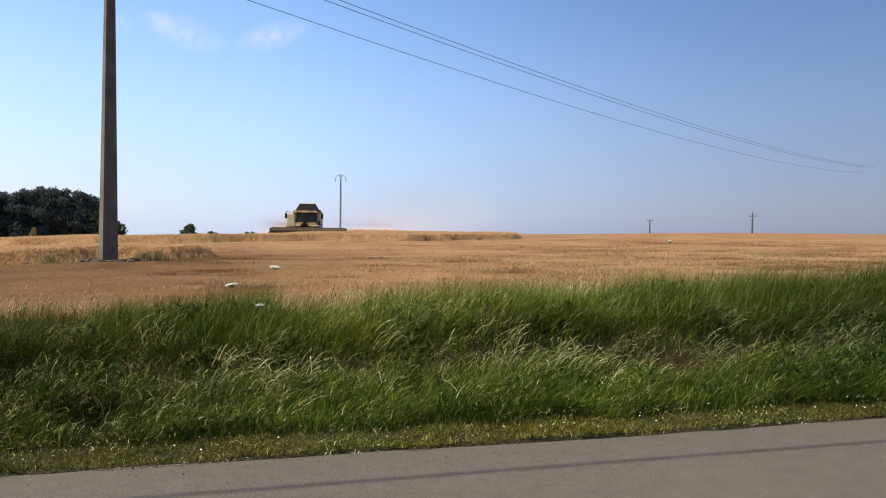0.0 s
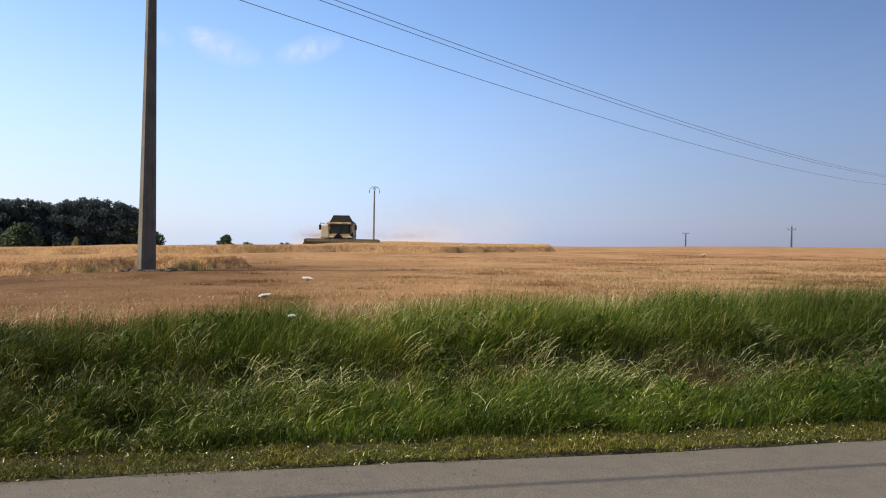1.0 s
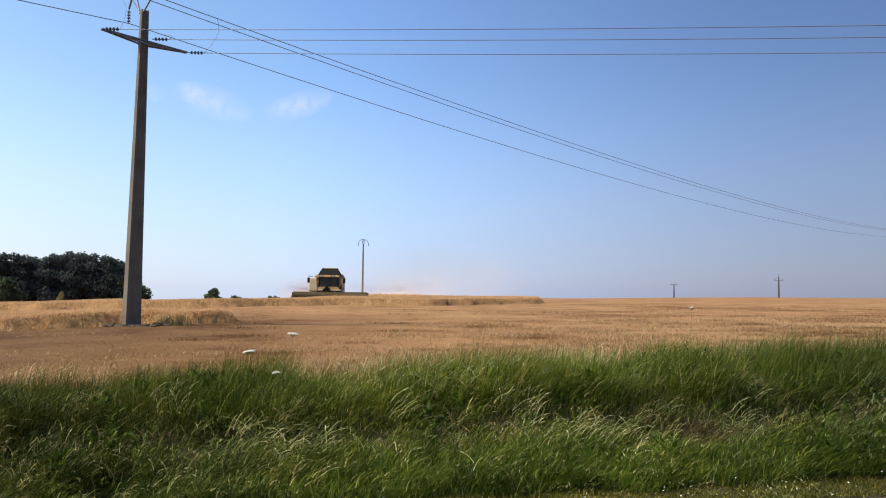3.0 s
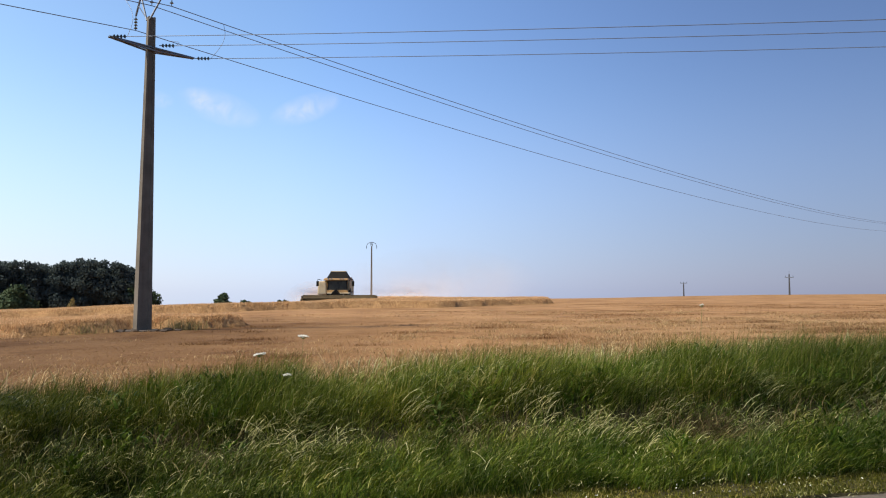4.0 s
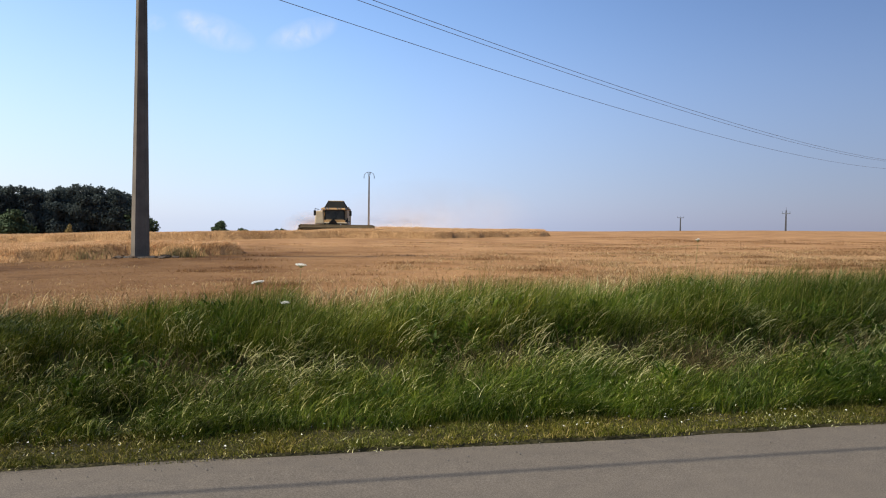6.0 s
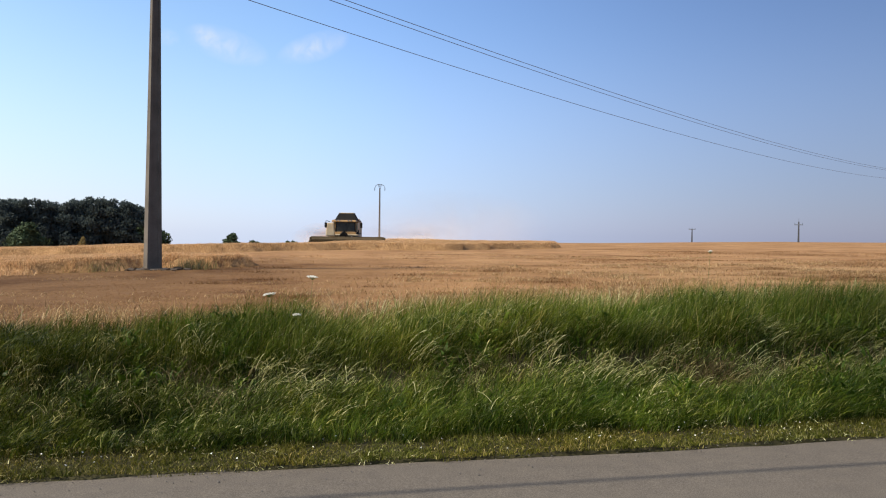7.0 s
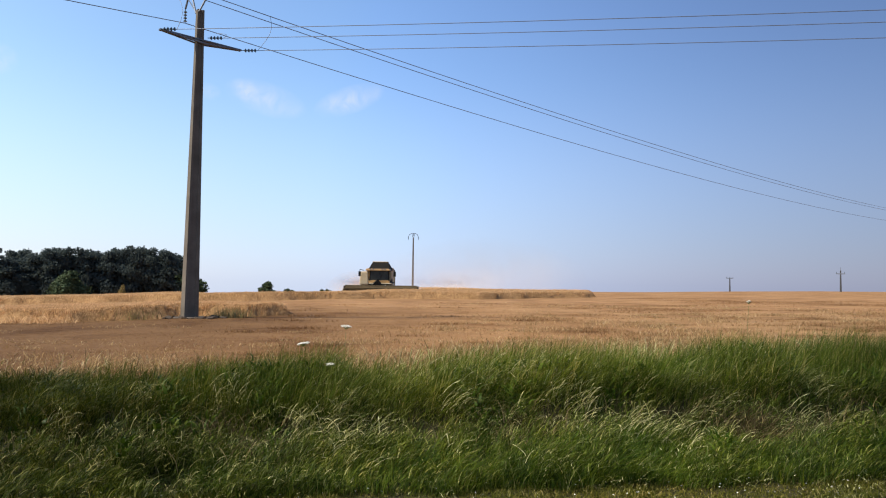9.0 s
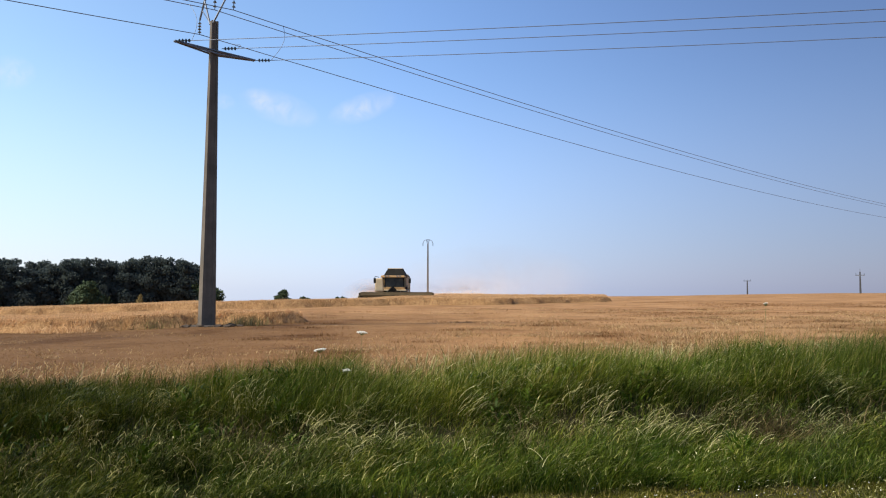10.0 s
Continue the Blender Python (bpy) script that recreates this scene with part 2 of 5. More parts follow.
M_LEAF = leafy("hedge_leaves", [(0.0, (0.045, 0.06, 0.032)), (0.6, (0.06, 0.082, 0.042)), (1.0, (0.08, 0.105, 0.055))],
               [(0.3, (0.75, 0.85, 0.8)), (0.7, (1.1, 1.05, 0.9))], 0.3, 0.65, 0.2)
M_BARK = plain("bark", (0.07, 0.055, 0.04), 0.9, vary=0.4)
M_CONCRETE = plain("weathered_concrete", (0.128, 0.107, 0.086), 0.92, vary=0.3, scale=2.2, bump=0.006)
M_STEEL = plain("galvanised_steel", (0.16, 0.17, 0.19), 0.5, 0.6, 0.3)
M_WIRE = plain("wire_metal", (0.15, 0.17, 0.21), 0.55, 0.5, 0.2)
M_GLASSINS = plain("insulator_glass", (0.05, 0.07, 0.08), 0.2, 0.0, 0.2)
M_WOODPOLE = plain("far_pole", (0.06, 0.058, 0.06), 0.85, vary=0.3)
M_YELLOW = plain("dusty_yellow_paint", (0.33, 0.185, 0.065), 0.55, vary=0.3, scale=1.2)
M_CREAM = plain("dusty_side_panel", (0.46, 0.36, 0.23), 0.6, vary=0.25, scale=1.2)
M_DARK = plain("dark_machine", (0.012, 0.0105, 0.0085), 0.8, vary=0.4, scale=1.5)
M_RUBBER = plain("rubber", (0.03, 0.028, 0.026), 0.9, vary=0.4)
M_HEADER = plain("dusty_header_paint", (0.09, 0.064, 0.034), 0.75, vary=0.5, scale=1.2)
M_GRAVEL = plain("gravel", (0.13, 0.115, 0.10), 0.9, vary=0.5, scale=25)
M_PETAL = plain("umbel_white", (0.66, 0.63, 0.54), 0.8, vary=0.12, scale=30)
M_STEM = plain("flower_stem", (0.14, 0.17, 0.06), 0.7, vary=0.3, scale=20)


def window_build(n, l, p):
    p.inputs["Base Color"].default_value = (0.02, 0.022, 0.025, 1)
    p.inputs["Roughness"].default_value = 0.3
    p.inputs["Specular IOR Level"].default_value = 0.15
    l.new(ramp(n, l, noise_of(n, l, 2.0, 3), [(0.3, (0.014, 0.014, 0.014)), (0.7, (0.05, 0.045, 0.035))]), p.inputs["Base Color"])


M_WINDOW = material("cab_glass", window_build)

# ---- plan of the land ----
TURN = math.atan(0.1763)            # the road runs ten degrees off the x axis
CT, ST = math.cos(TURN), math.sin(TURN)
EDGE_Y = 5.17                       # where the road's far edge crosses x = 0
ROAD = 5.7


def to_plan(x, y):
    """Along the road, and out from its edge towards the field."""
    return x * CT + (y - EDGE_Y) * ST, -x * ST + (y - EDGE_Y) * CT


def from_plan(s, n):
    return s * CT - n * ST, EDGE_Y + s * ST + n * CT


def smooth(t):
    t = np.clip(t, 0, 1)
    return t * t * (3 - 2 * t)


def lattice(ix, iy, seed):
    h = (ix.astype(np.int64) * 374761393 + iy.astype(np.int64) * 668265263 + seed * 1442695041) & 0x7FFFFFFF
    h = ((h ^ (h >> 13)) * 1274126177) & 0x7FFFFFFF
    return ((h ^ (h >> 16)) & 0xFFFF) / 65535.0


def waves(x, y, scale, seed=0):
    """Smooth value noise from 0 to 1."""
    x, y = np.asarray(x, float) / scale, np.asarray(y, float) / scale
    ix, iy = np.floor(x), np.floor(y)
    fx, fy = smooth(x - ix), smooth(y - iy)
    a, b = lattice(ix, iy, seed), lattice(ix + 1, iy, seed)
    c, d = lattice(ix, iy + 1, seed), lattice(ix + 1, iy + 1, seed)
    return (a + (b - a) * fx) * (1 - fy) + (c + (d - c) * fx) * fy


# hollows in the bank where the grass has fallen open: along and out from the road, and their half widths
HOLLOWS = [(0.7, 1.66, 0.24, 0.12), (1.2, 1.55, 0.22, 0.13), (1.9, 1.68, 0.26, 0.12), (2.55, 1.62, 0.2, 0.12), (3.3, 1.62, 0.24, 0.13), (-0.35, 1.7, 0.2, 0.12), (-1.1, 1.72, 0.2, 0.1),
           (-1.95, 1.6, 0.41, 0.23), (-2.65, 1.62, 0.26, 0.19), (-1.35, 1.25, 0.26, 0.16), (-2.05, 0.72, 0.17, 0.19), (-0.62, 1.45, 0.41, 0.16), (0.02, 1.55, 0.20, 0.27), (0.5, 1.42, 0.29, 0.16),
           (0.9, 1.3, 0.24, 0.15), (1.55, 1.4, 0.36, 0.16), (2.2, 1.45, 0.30, 0.16), (2.95, 1.2, 0.31, 0.27), (3.7, 1.35, 0.36, 0.19), (-3.5, 1.35, 0.36, 0.22), (4.7, 1.4, 0.48, 0.22), (6.0, 1.3, 0.60, 0.22)]


def hollow(s, n):
    h = 0.45 * smooth((waves(s, n, 0.42, 121) - 0.55) / 0.3) * np.exp(-((n - 1.35) / 0.55) ** 2)
    for cs, cn, rs, rn in HOLLOWS:
        h = np.maximum(h, np.exp(-((s - cs) / rs) ** 2 - ((n - cn) / rn) ** 2))
    return h


def land(x, y):
    """The height of the ground."""
    x, y = np.asarray(x, float), np.asarray(y, float)
    s, n = to_plan(x, y)
    field = 0.38 - 0.028 * np.maximum(0, -x - 9) * smooth((n - 4) / 14) + 0.0045 * np.clip(x - 10, 0, 150)
    field = field - 0.008 * np.clip(y - 50, 0, 110) * smooth((-x / np.maximum(y, 1) - 0.3) / 0.2)
    field = field - 0.009 * np.clip(y - 120, 0, 110) * smooth(x / np.maximum(y, 1) / 0.12) * (1 - 0.8 * smooth((x / np.maximum(y, 1) - 0.2) / 0.3))
    field = field - 0.011 * np.clip(y - 50, 0, 70) * smooth((-x / np.maximum(y, 1) - 0.08) / 0.08) * (1 - smooth((-x / np.maximum(y, 1) - 0.3) / 0.1))
    field = field - 0.012 * np.clip(y - 120, 0, 110) * smooth((-x / np.maximum(y, 1) - 0.1) / 0.1)
    field = np.maximum(field, -9) + 0.05 * (waves(x, y, 9, 3) - 0.5)
    field = field - 0.03 * np.clip(y - 230, 0, 4600)
    bank = 0.50 + 0.022 * np.clip(s, -7, 10) + 0.26 * (waves(s, n, 0.9, 5) - 0.5) * smooth((3.6 - n) / 1.0)
    verge = 0.02 + 0.05 * smooth(n / 0.5)
    z = verge + (bank - verge) * smooth((n - 0.5) / 2.0)
    z = z - 0.15 * hollow(s, n)
    z = z + (field - z) * smooth((n - 3.0) / 1.6)
    behind = -0.05 - 0.02 * np.clip(-n - ROAD, 0, 40) / 40
    return np.where(n < 0.0, -0.05, np.where(n < -ROAD, behind, z))


def mesh_of(name, verts, faces, mats):
    me = bpy.data.meshes.new(name)
    me.from_pydata(verts, [], faces)
    for m in mats:
        me.materials.append(m)
    return me


def steps(*runs):
    out = []
    for a, b, k in runs:
        out += list(np.linspace(a, b, k, endpoint=False))
    return np.array(out + [runs[-1][1]])


# ground: one sheet from the road out to the horizon
ss = steps((-4500, -600, 8), (-600, -120, 16), (-120, -12, 27), (-12, 16, 94), (16, 120, 26), (120, 600, 16), (600, 4500, 8))
nn = steps((-4500, -200, 6), (-200, -6, 8), (-6, -0.02, 4), (-0.02, 5, 42), (5, 40, 36), (40, 300, 53), (300, 1200, 20), (1200, 4800, 8))
S, N = np.meshgrid(ss, nn)
X, Y = from_plan(S, N)
Z = land(X, Y)
cols = len(ss)
quads, slots = [], []
for j in range(len(nn) - 1):
    for i in range(cols - 1):
        a = j * cols + i
        quads.append((a, a + 1, a + cols + 1, a + cols))
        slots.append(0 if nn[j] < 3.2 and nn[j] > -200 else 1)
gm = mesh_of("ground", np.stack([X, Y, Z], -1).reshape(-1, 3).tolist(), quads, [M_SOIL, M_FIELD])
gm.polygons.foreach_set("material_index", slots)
gm.polygons.foreach_set("use_smooth", [True] * len(quads))
tagged(new("ground", gm), "harvested straw-coloured field with a soil bank beside the road", "ground", kind="structure")

# road: a slab with a slight camber and a ragged edge
rs = steps((-900, -40, 20), (-40, -6, 40), (-6, 9, 180), (9, 40, 40), (40, 900, 20))
rv, rf = [], []
across = [-ROAD, -ROAD / 2, -1.0, -0.25, 0.0, 0.0]
for s in rs:
    rag = 0.035 * (float(waves(s, 0, 0.35, 8)) - 0.5) + 0.09 * (float(waves(s, 0, 1.9, 9)) - 0.5)
    for k, n in enumerate(across):
        x, y = from_plan(s, n + (rag if k >= 4 else 0))
        rv.append((x, y, -0.08 if k == 5 else 0.012 * (1 - (2 * n / ROAD + 1) ** 2) - (0.006 if k == 4 else 0)))
w = len(across)
for i in range(len(rs) - 1):
    rf += [(i * w + k, (i + 1) * w + k, (i + 1) * w + k + 1, i * w + k + 1) for k in range(w - 1)]
tagged(new("road", mesh_of("road", rv, rf, [M_ROAD])), "worn grey-brown asphalt country lane with ragged edge", "road", kind="structure")


# ---- stands of blades ----
def blades(name, mat, x, y, height, width, lean, bearing, seed, z0=None, curl=1.0, segments=3, head=0.0):
    """Curved tapering blades in one mesh; lean is the tip's sideways reach as a share of the height."""
    rng = np.random.default_rng(seed)
    k = len(x)
    z = land(x, y) - 0.01 if z0 is None else z0
    face = rng.uniform(0, np.pi, k)
    dx, dy = np.cos(bearing), np.sin(bearing)
    wx, wy = np.cos(face) * width / 2, np.sin(face) * width / 2
    rows = []
    for q in range(segments + 1):
        t = q / segments
        out = lean * height * t ** (1 + curl)
        up = height * (t - 0.32 * np.minimum(lean, 1.6) * t ** 3)
        cx, cy, cz = x + dx * out, y + dy * out, z + up
        if q < segments:
            taper = 1 - 0.55 * t + (head / width if head and q == segments - 1 else 0)
            rows.append(np.stack([cx - wx * taper, cy - wy * taper, cz], -1))
            rows.append(np.stack([cx + wx * taper, cy + wy * taper, cz], -1))
        else:
            rows.append(np.stack([cx, cy, cz], -1))
    verts = np.stack(rows, 1).reshape(-1, 3)
    per = 2 * segments + 1
    tri = []
    for q in range(segments - 1):
        a = 2 * q
        tri += [(a, a + 1, a + 3), (a, a + 3, a + 2)]
    tri.append((per - 3, per - 2, per - 1))
    tri = np.array(tri)
    faces = (np.arange(k)[:, None, None] * per + tri).reshape(-1, 3)
    me = bpy.data.meshes.new(name)
    me.vertices.add(len(verts))
    me.vertices.foreach_set("co", verts.astype(np.float32).ravel())
    me.loops.add(faces.size)
    me.loops.foreach_set("vertex_index", faces.astype(np.int32).ravel())
    me.polygons.add(len(faces))
    me.polygons.foreach_set("loop_start", np.arange(0, faces.size, 3, dtype=np.int32))
    me.polygons.foreach_set("use_smooth", np.ones(len(faces), bool))
    me.materials.append(mat)
    me.update(calc_edges=True)
    me.validate()
    return new(name, me)


def scatter(k, s0, s1, n0, n1, seed):
    rng = np.random.default_rng(seed)
    return rng.uniform(s0, s1, k), rng.uniform(n0, n1, k), rng


# tall grass on the bank: tufts that fan out and lean with the wind
def tufts(count, s0, s1, n0, n1, per, seed, spread):
    rng = np.random.default_rng(seed)
    ts, tn = rng.uniform(s0, s1, count), rng.uniform(n0, n1, count)
    of = np.repeat(np.arange(count), per)
    k = len(of)
    a, r = rng.uniform(0, 2 * np.pi, k), spread * np.sqrt(rng.uniform(0, 1, k))
    return rng, ts[of] + r * np.cos(a), tn[of] + r * np.sin(a), a, of, ts, tn


DEAD = (3.03, 1.2)                 # a bare spot with dead stems


def cover(s, n):
    """How high the grass of the bank stands: lumps and hollows at two sizes."""
    lumps = 0.45 * waves(s, n, 0.62, 23) + 0.3 * waves(s, n, 0.24, 123) + 0.25 * waves(s, n, 0.13, 125)
    return (0.12 + 1.72 * lumps) * (1 - 0.9 * hollow(s, n)) * np.clip(0.62 + (n - 0.2) * 0.6, 0.5, 1)


def tall_grass():
    rng, s, n, a, of, ts, tn = tufts(6800, -7, 9, 0.28, 3.4, 20, 11, 0.055)
    size = (0.7 + 0.5 * rng.uniform(0, 1, len(ts)) ** 1.5) * cover(ts, tn)
    keep = (n > 0.24 + 0.16 * waves(s, 0 * s, 0.5, 22)) & (np.hypot((ts[of] - DEAD[0]) / 0.24, (tn[of] - DEAD[1]) / 0.24) > 1)
    keep &= rng.uniform(0, 1, len(of)) > np.maximum(0.85 * hollow(ts, tn), 0.7 * smooth((0.42 - waves(ts, tn, 0.15, 126)) / 0.2) * (tn < 2.1))[of]
    s, n, a, of = s[keep], n[keep], a[keep], of[keep]
    x, y = from_plan(s, n)
    k = len(s)
    height = 0.31 * size[of] * rng.uniform(0.5, 1.1, k) * np.where(n < 1.9, 0.85, 1.0)
    wind = 0.7 * (waves(s, n, 1.3, 24) - 0.3)
    bx, by = np.cos(a) * 0.75 + 0.3 + wind, np.sin(a) * 0.75 - 0.2
    lean = np.clip(np.hypot(bx, by) * rng.uniform(0.3, 1.05, k), 0.1, 1.5)
    ob = blades("tall_grass", M_GRASS, x, y, height, rng.uniform(0.0034, 0.0082, k), lean, np.arctan2(by, bx) + rng.normal(0, np.where(n < 1.9, 1.0, 0.6)), 12, segments=3, curl=0.7)
    tagged(ob, "lush green uncut grass leaning over the roadside bank", "grass", kind="stuff")


tall_grass()


def arching_leaves():
    """The leafy body of the bank: short blades at all angles through the upper part of the stand."""
    rng, s, n, a, of, ts, tn = tufts(17500, -6.5, 8.5, 0.3, 2.8, 11, 13, 0.06)
    keep = (n > 0.3) & (rng.uniform(0, 1, len(of)) > 0.85 * hollow(s, n)) & (rng.uniform(0, 1, len(of)) < np.clip((2.9 - n) / 0.9, 0, 1) * (0.35 + 0.65 * smooth((waves(s, n, 0.45, 19) - 0.25) / 0.4)) * (0.12 + 0.88 * smooth((waves(s, n, 0.15, 126) - 0.28) / 0.25)))
    s, n, a, of = s[keep], n[keep], a[keep], of[keep]
    x, y = from_plan(s, n)
    k = len(s)
    z0 = land(x, y) + rng.uniform(0.2, 0.92, k) * 0.3 * cover(s, n)
    bearing = 2.6 * (waves(ts, tn, 0.3, 20) - 0.5)[of] - 0.2 + rng.normal(0, 0.95, k)
    ob = blades("arching_leaves", M_ARCH, x, y, rng.uniform(0.035, 0.105, k), rng.uniform(0.0035, 0.0085, k), rng.uniform(0.4, 2.2, k), bearing, 14, z0=z0, segments=3, curl=0.35)
    tagged(ob, "short arching grass leaves catching the sun", "grass", kind="stuff")


arching_leaves()


def bank_top_grass():
    s, n, rng = scatter(78000, -7.5, 10, 1.75, 4.0, 15)
    ragged = waves(s, 0 * s, 0.45, 26)
    keep = rng.uniform(0, 1, len(s)) < np.clip((3.75 + 0.4 * ragged - n) / 0.7, 0, 1) * (0.3 + 0.7 * waves(s, n, 0.25, 27))
    s, n, ragged = s[keep], n[keep], ragged[keep]
    x, y = from_plan(s, n)
    height = (0.35 + 0.17 * ragged + 0.15 * waves(s, n, 1.6, 28) + 0.010 * np.clip(s, 0, 10) + 0.032 * np.clip(s + 0.5, -5, 0)) * rng.uniform(0.5, 1.12, len(s))
    ob = blades("bank_top_grass", M_UPRIGHT, x, y, height, rng.uniform(0.003, 0.0058, len(s)), rng.uniform(0.05, 0.75, len(s)), 0.1 + rng.normal(0, 0.9, len(s)), 16, segments=3)
    tagged(ob, "fresh green upright grass along the top of the bank", "grass", kind="stuff")


bank_top_grass()


def bank_foot_grass():
    """Fine fresh grass at the foot of the bank, leaning with the wind."""
    s, n, rng = scatter(66000, -6.5, 9, 0.26, 1.35, 81)
    lush = waves(s, n, 0.6, 82)
    keep = rng.uniform(0, 1, len(s)) < np.clip(0.25 + 0.9 * lush, 0, 1) * np.clip((1.45 - n) / 0.5, 0, 1) * np.clip(0.45 + 0.2 * (s + 2), 0.3, 1)
    keep &= n > 0.26 + 0.14 * waves(s, 0 * s, 0.5, 22)
    s, n, lush = s[keep], n[keep], lush[keep]
    x, y = from_plan(s, n)
    k = len(s)
    height = rng.uniform(0.14, 0.32, k) * (0.4 + 0.85 * cover(s, n)) * np.clip(0.6 + (n - 0.25), 0.6, 1)
    bearing = 0.3 + 2.2 * (waves(s, n, 0.45, 83) - 0.5) + rng.normal(0, 0.6, k)
    ob = blades("bank_foot_grass", M_FRESH, x, y, height, rng.uniform(0.0032, 0.0065, k), rng.uniform(0.3, 1.4, k), bearing, 84, segments=3, curl=0.6)
    tagged(ob, "fine fresh green grass at the foot of the bank", "grass", kind="stuff")


bank_foot_grass()


def withered_stems():
    """Brown withered stems tangled through the middle of the bank."""
    s, n, rng = scatter(14000, -6, 8.5, 0.6, 2.1, 85)
    keep = rng.uniform(0, 1, len(s)) < (0.5 * smooth((waves(s, n, 0.7, 86) - 0.35) / 0.4) + 0.3 * hollow(s, n)) * np.exp(-((n - 1.35) / 0.42) ** 2)
    s, n = s[keep], n[keep]
    x, y = from_plan(s, n)
    k = len(s)
    z0 = land(x, y) + rng.uniform(0.0, 0.2, k)
    ob = blades("withered_stems", M_THATCH, x, y, rng.uniform(0.12, 0.3, k), rng.uniform(0.004, 0.007, k), rng.uniform(0.3, 2.0, k), rng.uniform(0, 6.28, k), 87, z0=z0, segments=3)
    tagged(ob, "brown withered stems tangled in the bank grass", "grass", kind="stuff")


withered_stems()


def broad_herbs():
    rng, s, n, a, of, ts, tn = tufts(420, -7, 14, 0.5, 2.6, 22, 17, 0.10)
    keep = (waves(ts, tn, 0.7, 29) > 0.5)[of]
    s, n, a = s[keep], n[keep], a[keep]
    x, y = from_plan(s, n)
    k = len(s)
    z0 = land(x, y) + rng.uniform(0.05, 0.3, k)
    ob = blades("broad_herbs", M_HERB, x, y, rng.uniform(0.05, 0.11, k), rng.uniform(0.018, 0.035, k), rng.uniform(0.6, 1.6, k), a, 18, z0=z0, segments=3)
    tagged(ob, "small broad-leaved weeds growing among the grass", "weeds", kind="stuff")


broad_herbs()


# where the grass has gone to seed: along and out from the road, and how far it spreads
SEED_PATCHES = [(-0.75, 1.62, 0.36, 0.12), (-1.0, 1.35, 0.3, 0.1), (-0.8, 1.0, 0.32, 0.14), (-1.5, 0.52, 0.22, 0.1), (-1.75, 1.85, 0.3, 0.12), (-2.2, 1.1, 0.22, 0.08), (-2.5, 0.8, 0.16, 0.07), (-3.1, 1.3, 0.18, 0.1),
                (0.5, 1.65, 0.28, 0.12), (0.75, 1.4, 0.28, 0.12), (1.05, 2.0, 0.3, 0.1), (1.5, 1.6, 0.34, 0.16), (1.95, 1.2, 0.34, 0.2), (2.3, 0.95, 0.3, 0.16), (2.75, 1.6, 0.2, 0.08), (3.9, 1.75, 0.24, 0.1), (3.6, 1.2, 0.3, 0.16),
                (5.2, 1.5, 0.5, 0.25), (6.5, 1.4, 0.6, 0.3), (-4.2, 1.1, 0.25, 0.12)]


def seeding_grass():
    """Flowering stems that lean out of the grass, nearly straight, their heads drooping; most lean one way with the wind."""
    rng, s, n, a, of, ts, tn = tufts(7000, -6, 8.5, 0.4, 2.6, 5, 31, 0.1)
    patch = 0.05 * smooth((waves(ts, tn, 0.8, 32) - 0.5) / 0.25)
    for cs, cn, rs, rn in SEED_PATCHES:
        patch = np.maximum(patch, 0.8 * np.exp(-((ts - cs) / rs) ** 2 - ((tn - cn) / rn) ** 2))
    keep = (rng.uniform(0, 1, len(ts)) < patch + 0.02)[of]
    s, n, a, of = s[keep], n[keep], a[keep], of[keep]
    x, y = from_plan(s, n)
    k = len(s)
    length = rng.uniform(0.08, 0.2, k) * np.clip(0.65 + (n - 0.5) * 0.35, 0.55, 1)
    bearing = (2.0 * (waves(ts, tn, 0.6, 34) - 0.5) - 0.15)[of] + rng.normal(0, 0.5, k)
    bearing = np.where(rng.uniform(0, 1, k) < 0.14, bearing + 2.6, bearing)
    lean = rng.uniform(0.6, 1.75, k)
    z0 = land(x, y) + rng.uniform(0.3, 0.95, k) * 0.3 * np.clip(cover(s, n), 0.45, 1.2)
    ob = blades("seeding_grass", M_DRY, x, y, length, rng.uniform(0.0032, 0.005, k), lean, bearing, 35, z0=z0, segments=5, curl=0.25, head=0.006)
    tagged(ob, "pale bent flowering stems among the green grass", "grass", kind="stuff")


def overhanging_grass():
    """Long blades of the upper bank that lie over and shade the hollows below."""
    s, n, rng = scatter(24000, -6.5, 8.5, 1.5, 2.1, 131)
    keep = rng.uniform(0, 1, len(s)) < np.exp(-((n - 1.8) / 0.17) ** 2) * (0.25 + 0.75 * waves(s, n, 0.5, 132))
    s, n = s[keep], n[keep]
    x, y = from_plan(s, n)
    k = len(s)
    bearing = -0.75 + 1.3 * (waves(s, n, 0.7, 133) - 0.5) + rng.normal(0, 0.45, k)
    z0 = land(x, y) + rng.uniform(0.08, 0.2, k)
    ob = blades("overhanging_grass", M_GRASS, x, y, rng.uniform(0.14, 0.26, k), rng.uniform(0.003, 0.006, k), rng.uniform(0.7, 1.7, k), bearing, 134, z0=z0, segments=4, curl=0.5)
    tagged(ob, "long green grass flopping over hollows in the bank", "grass", kind="stuff")


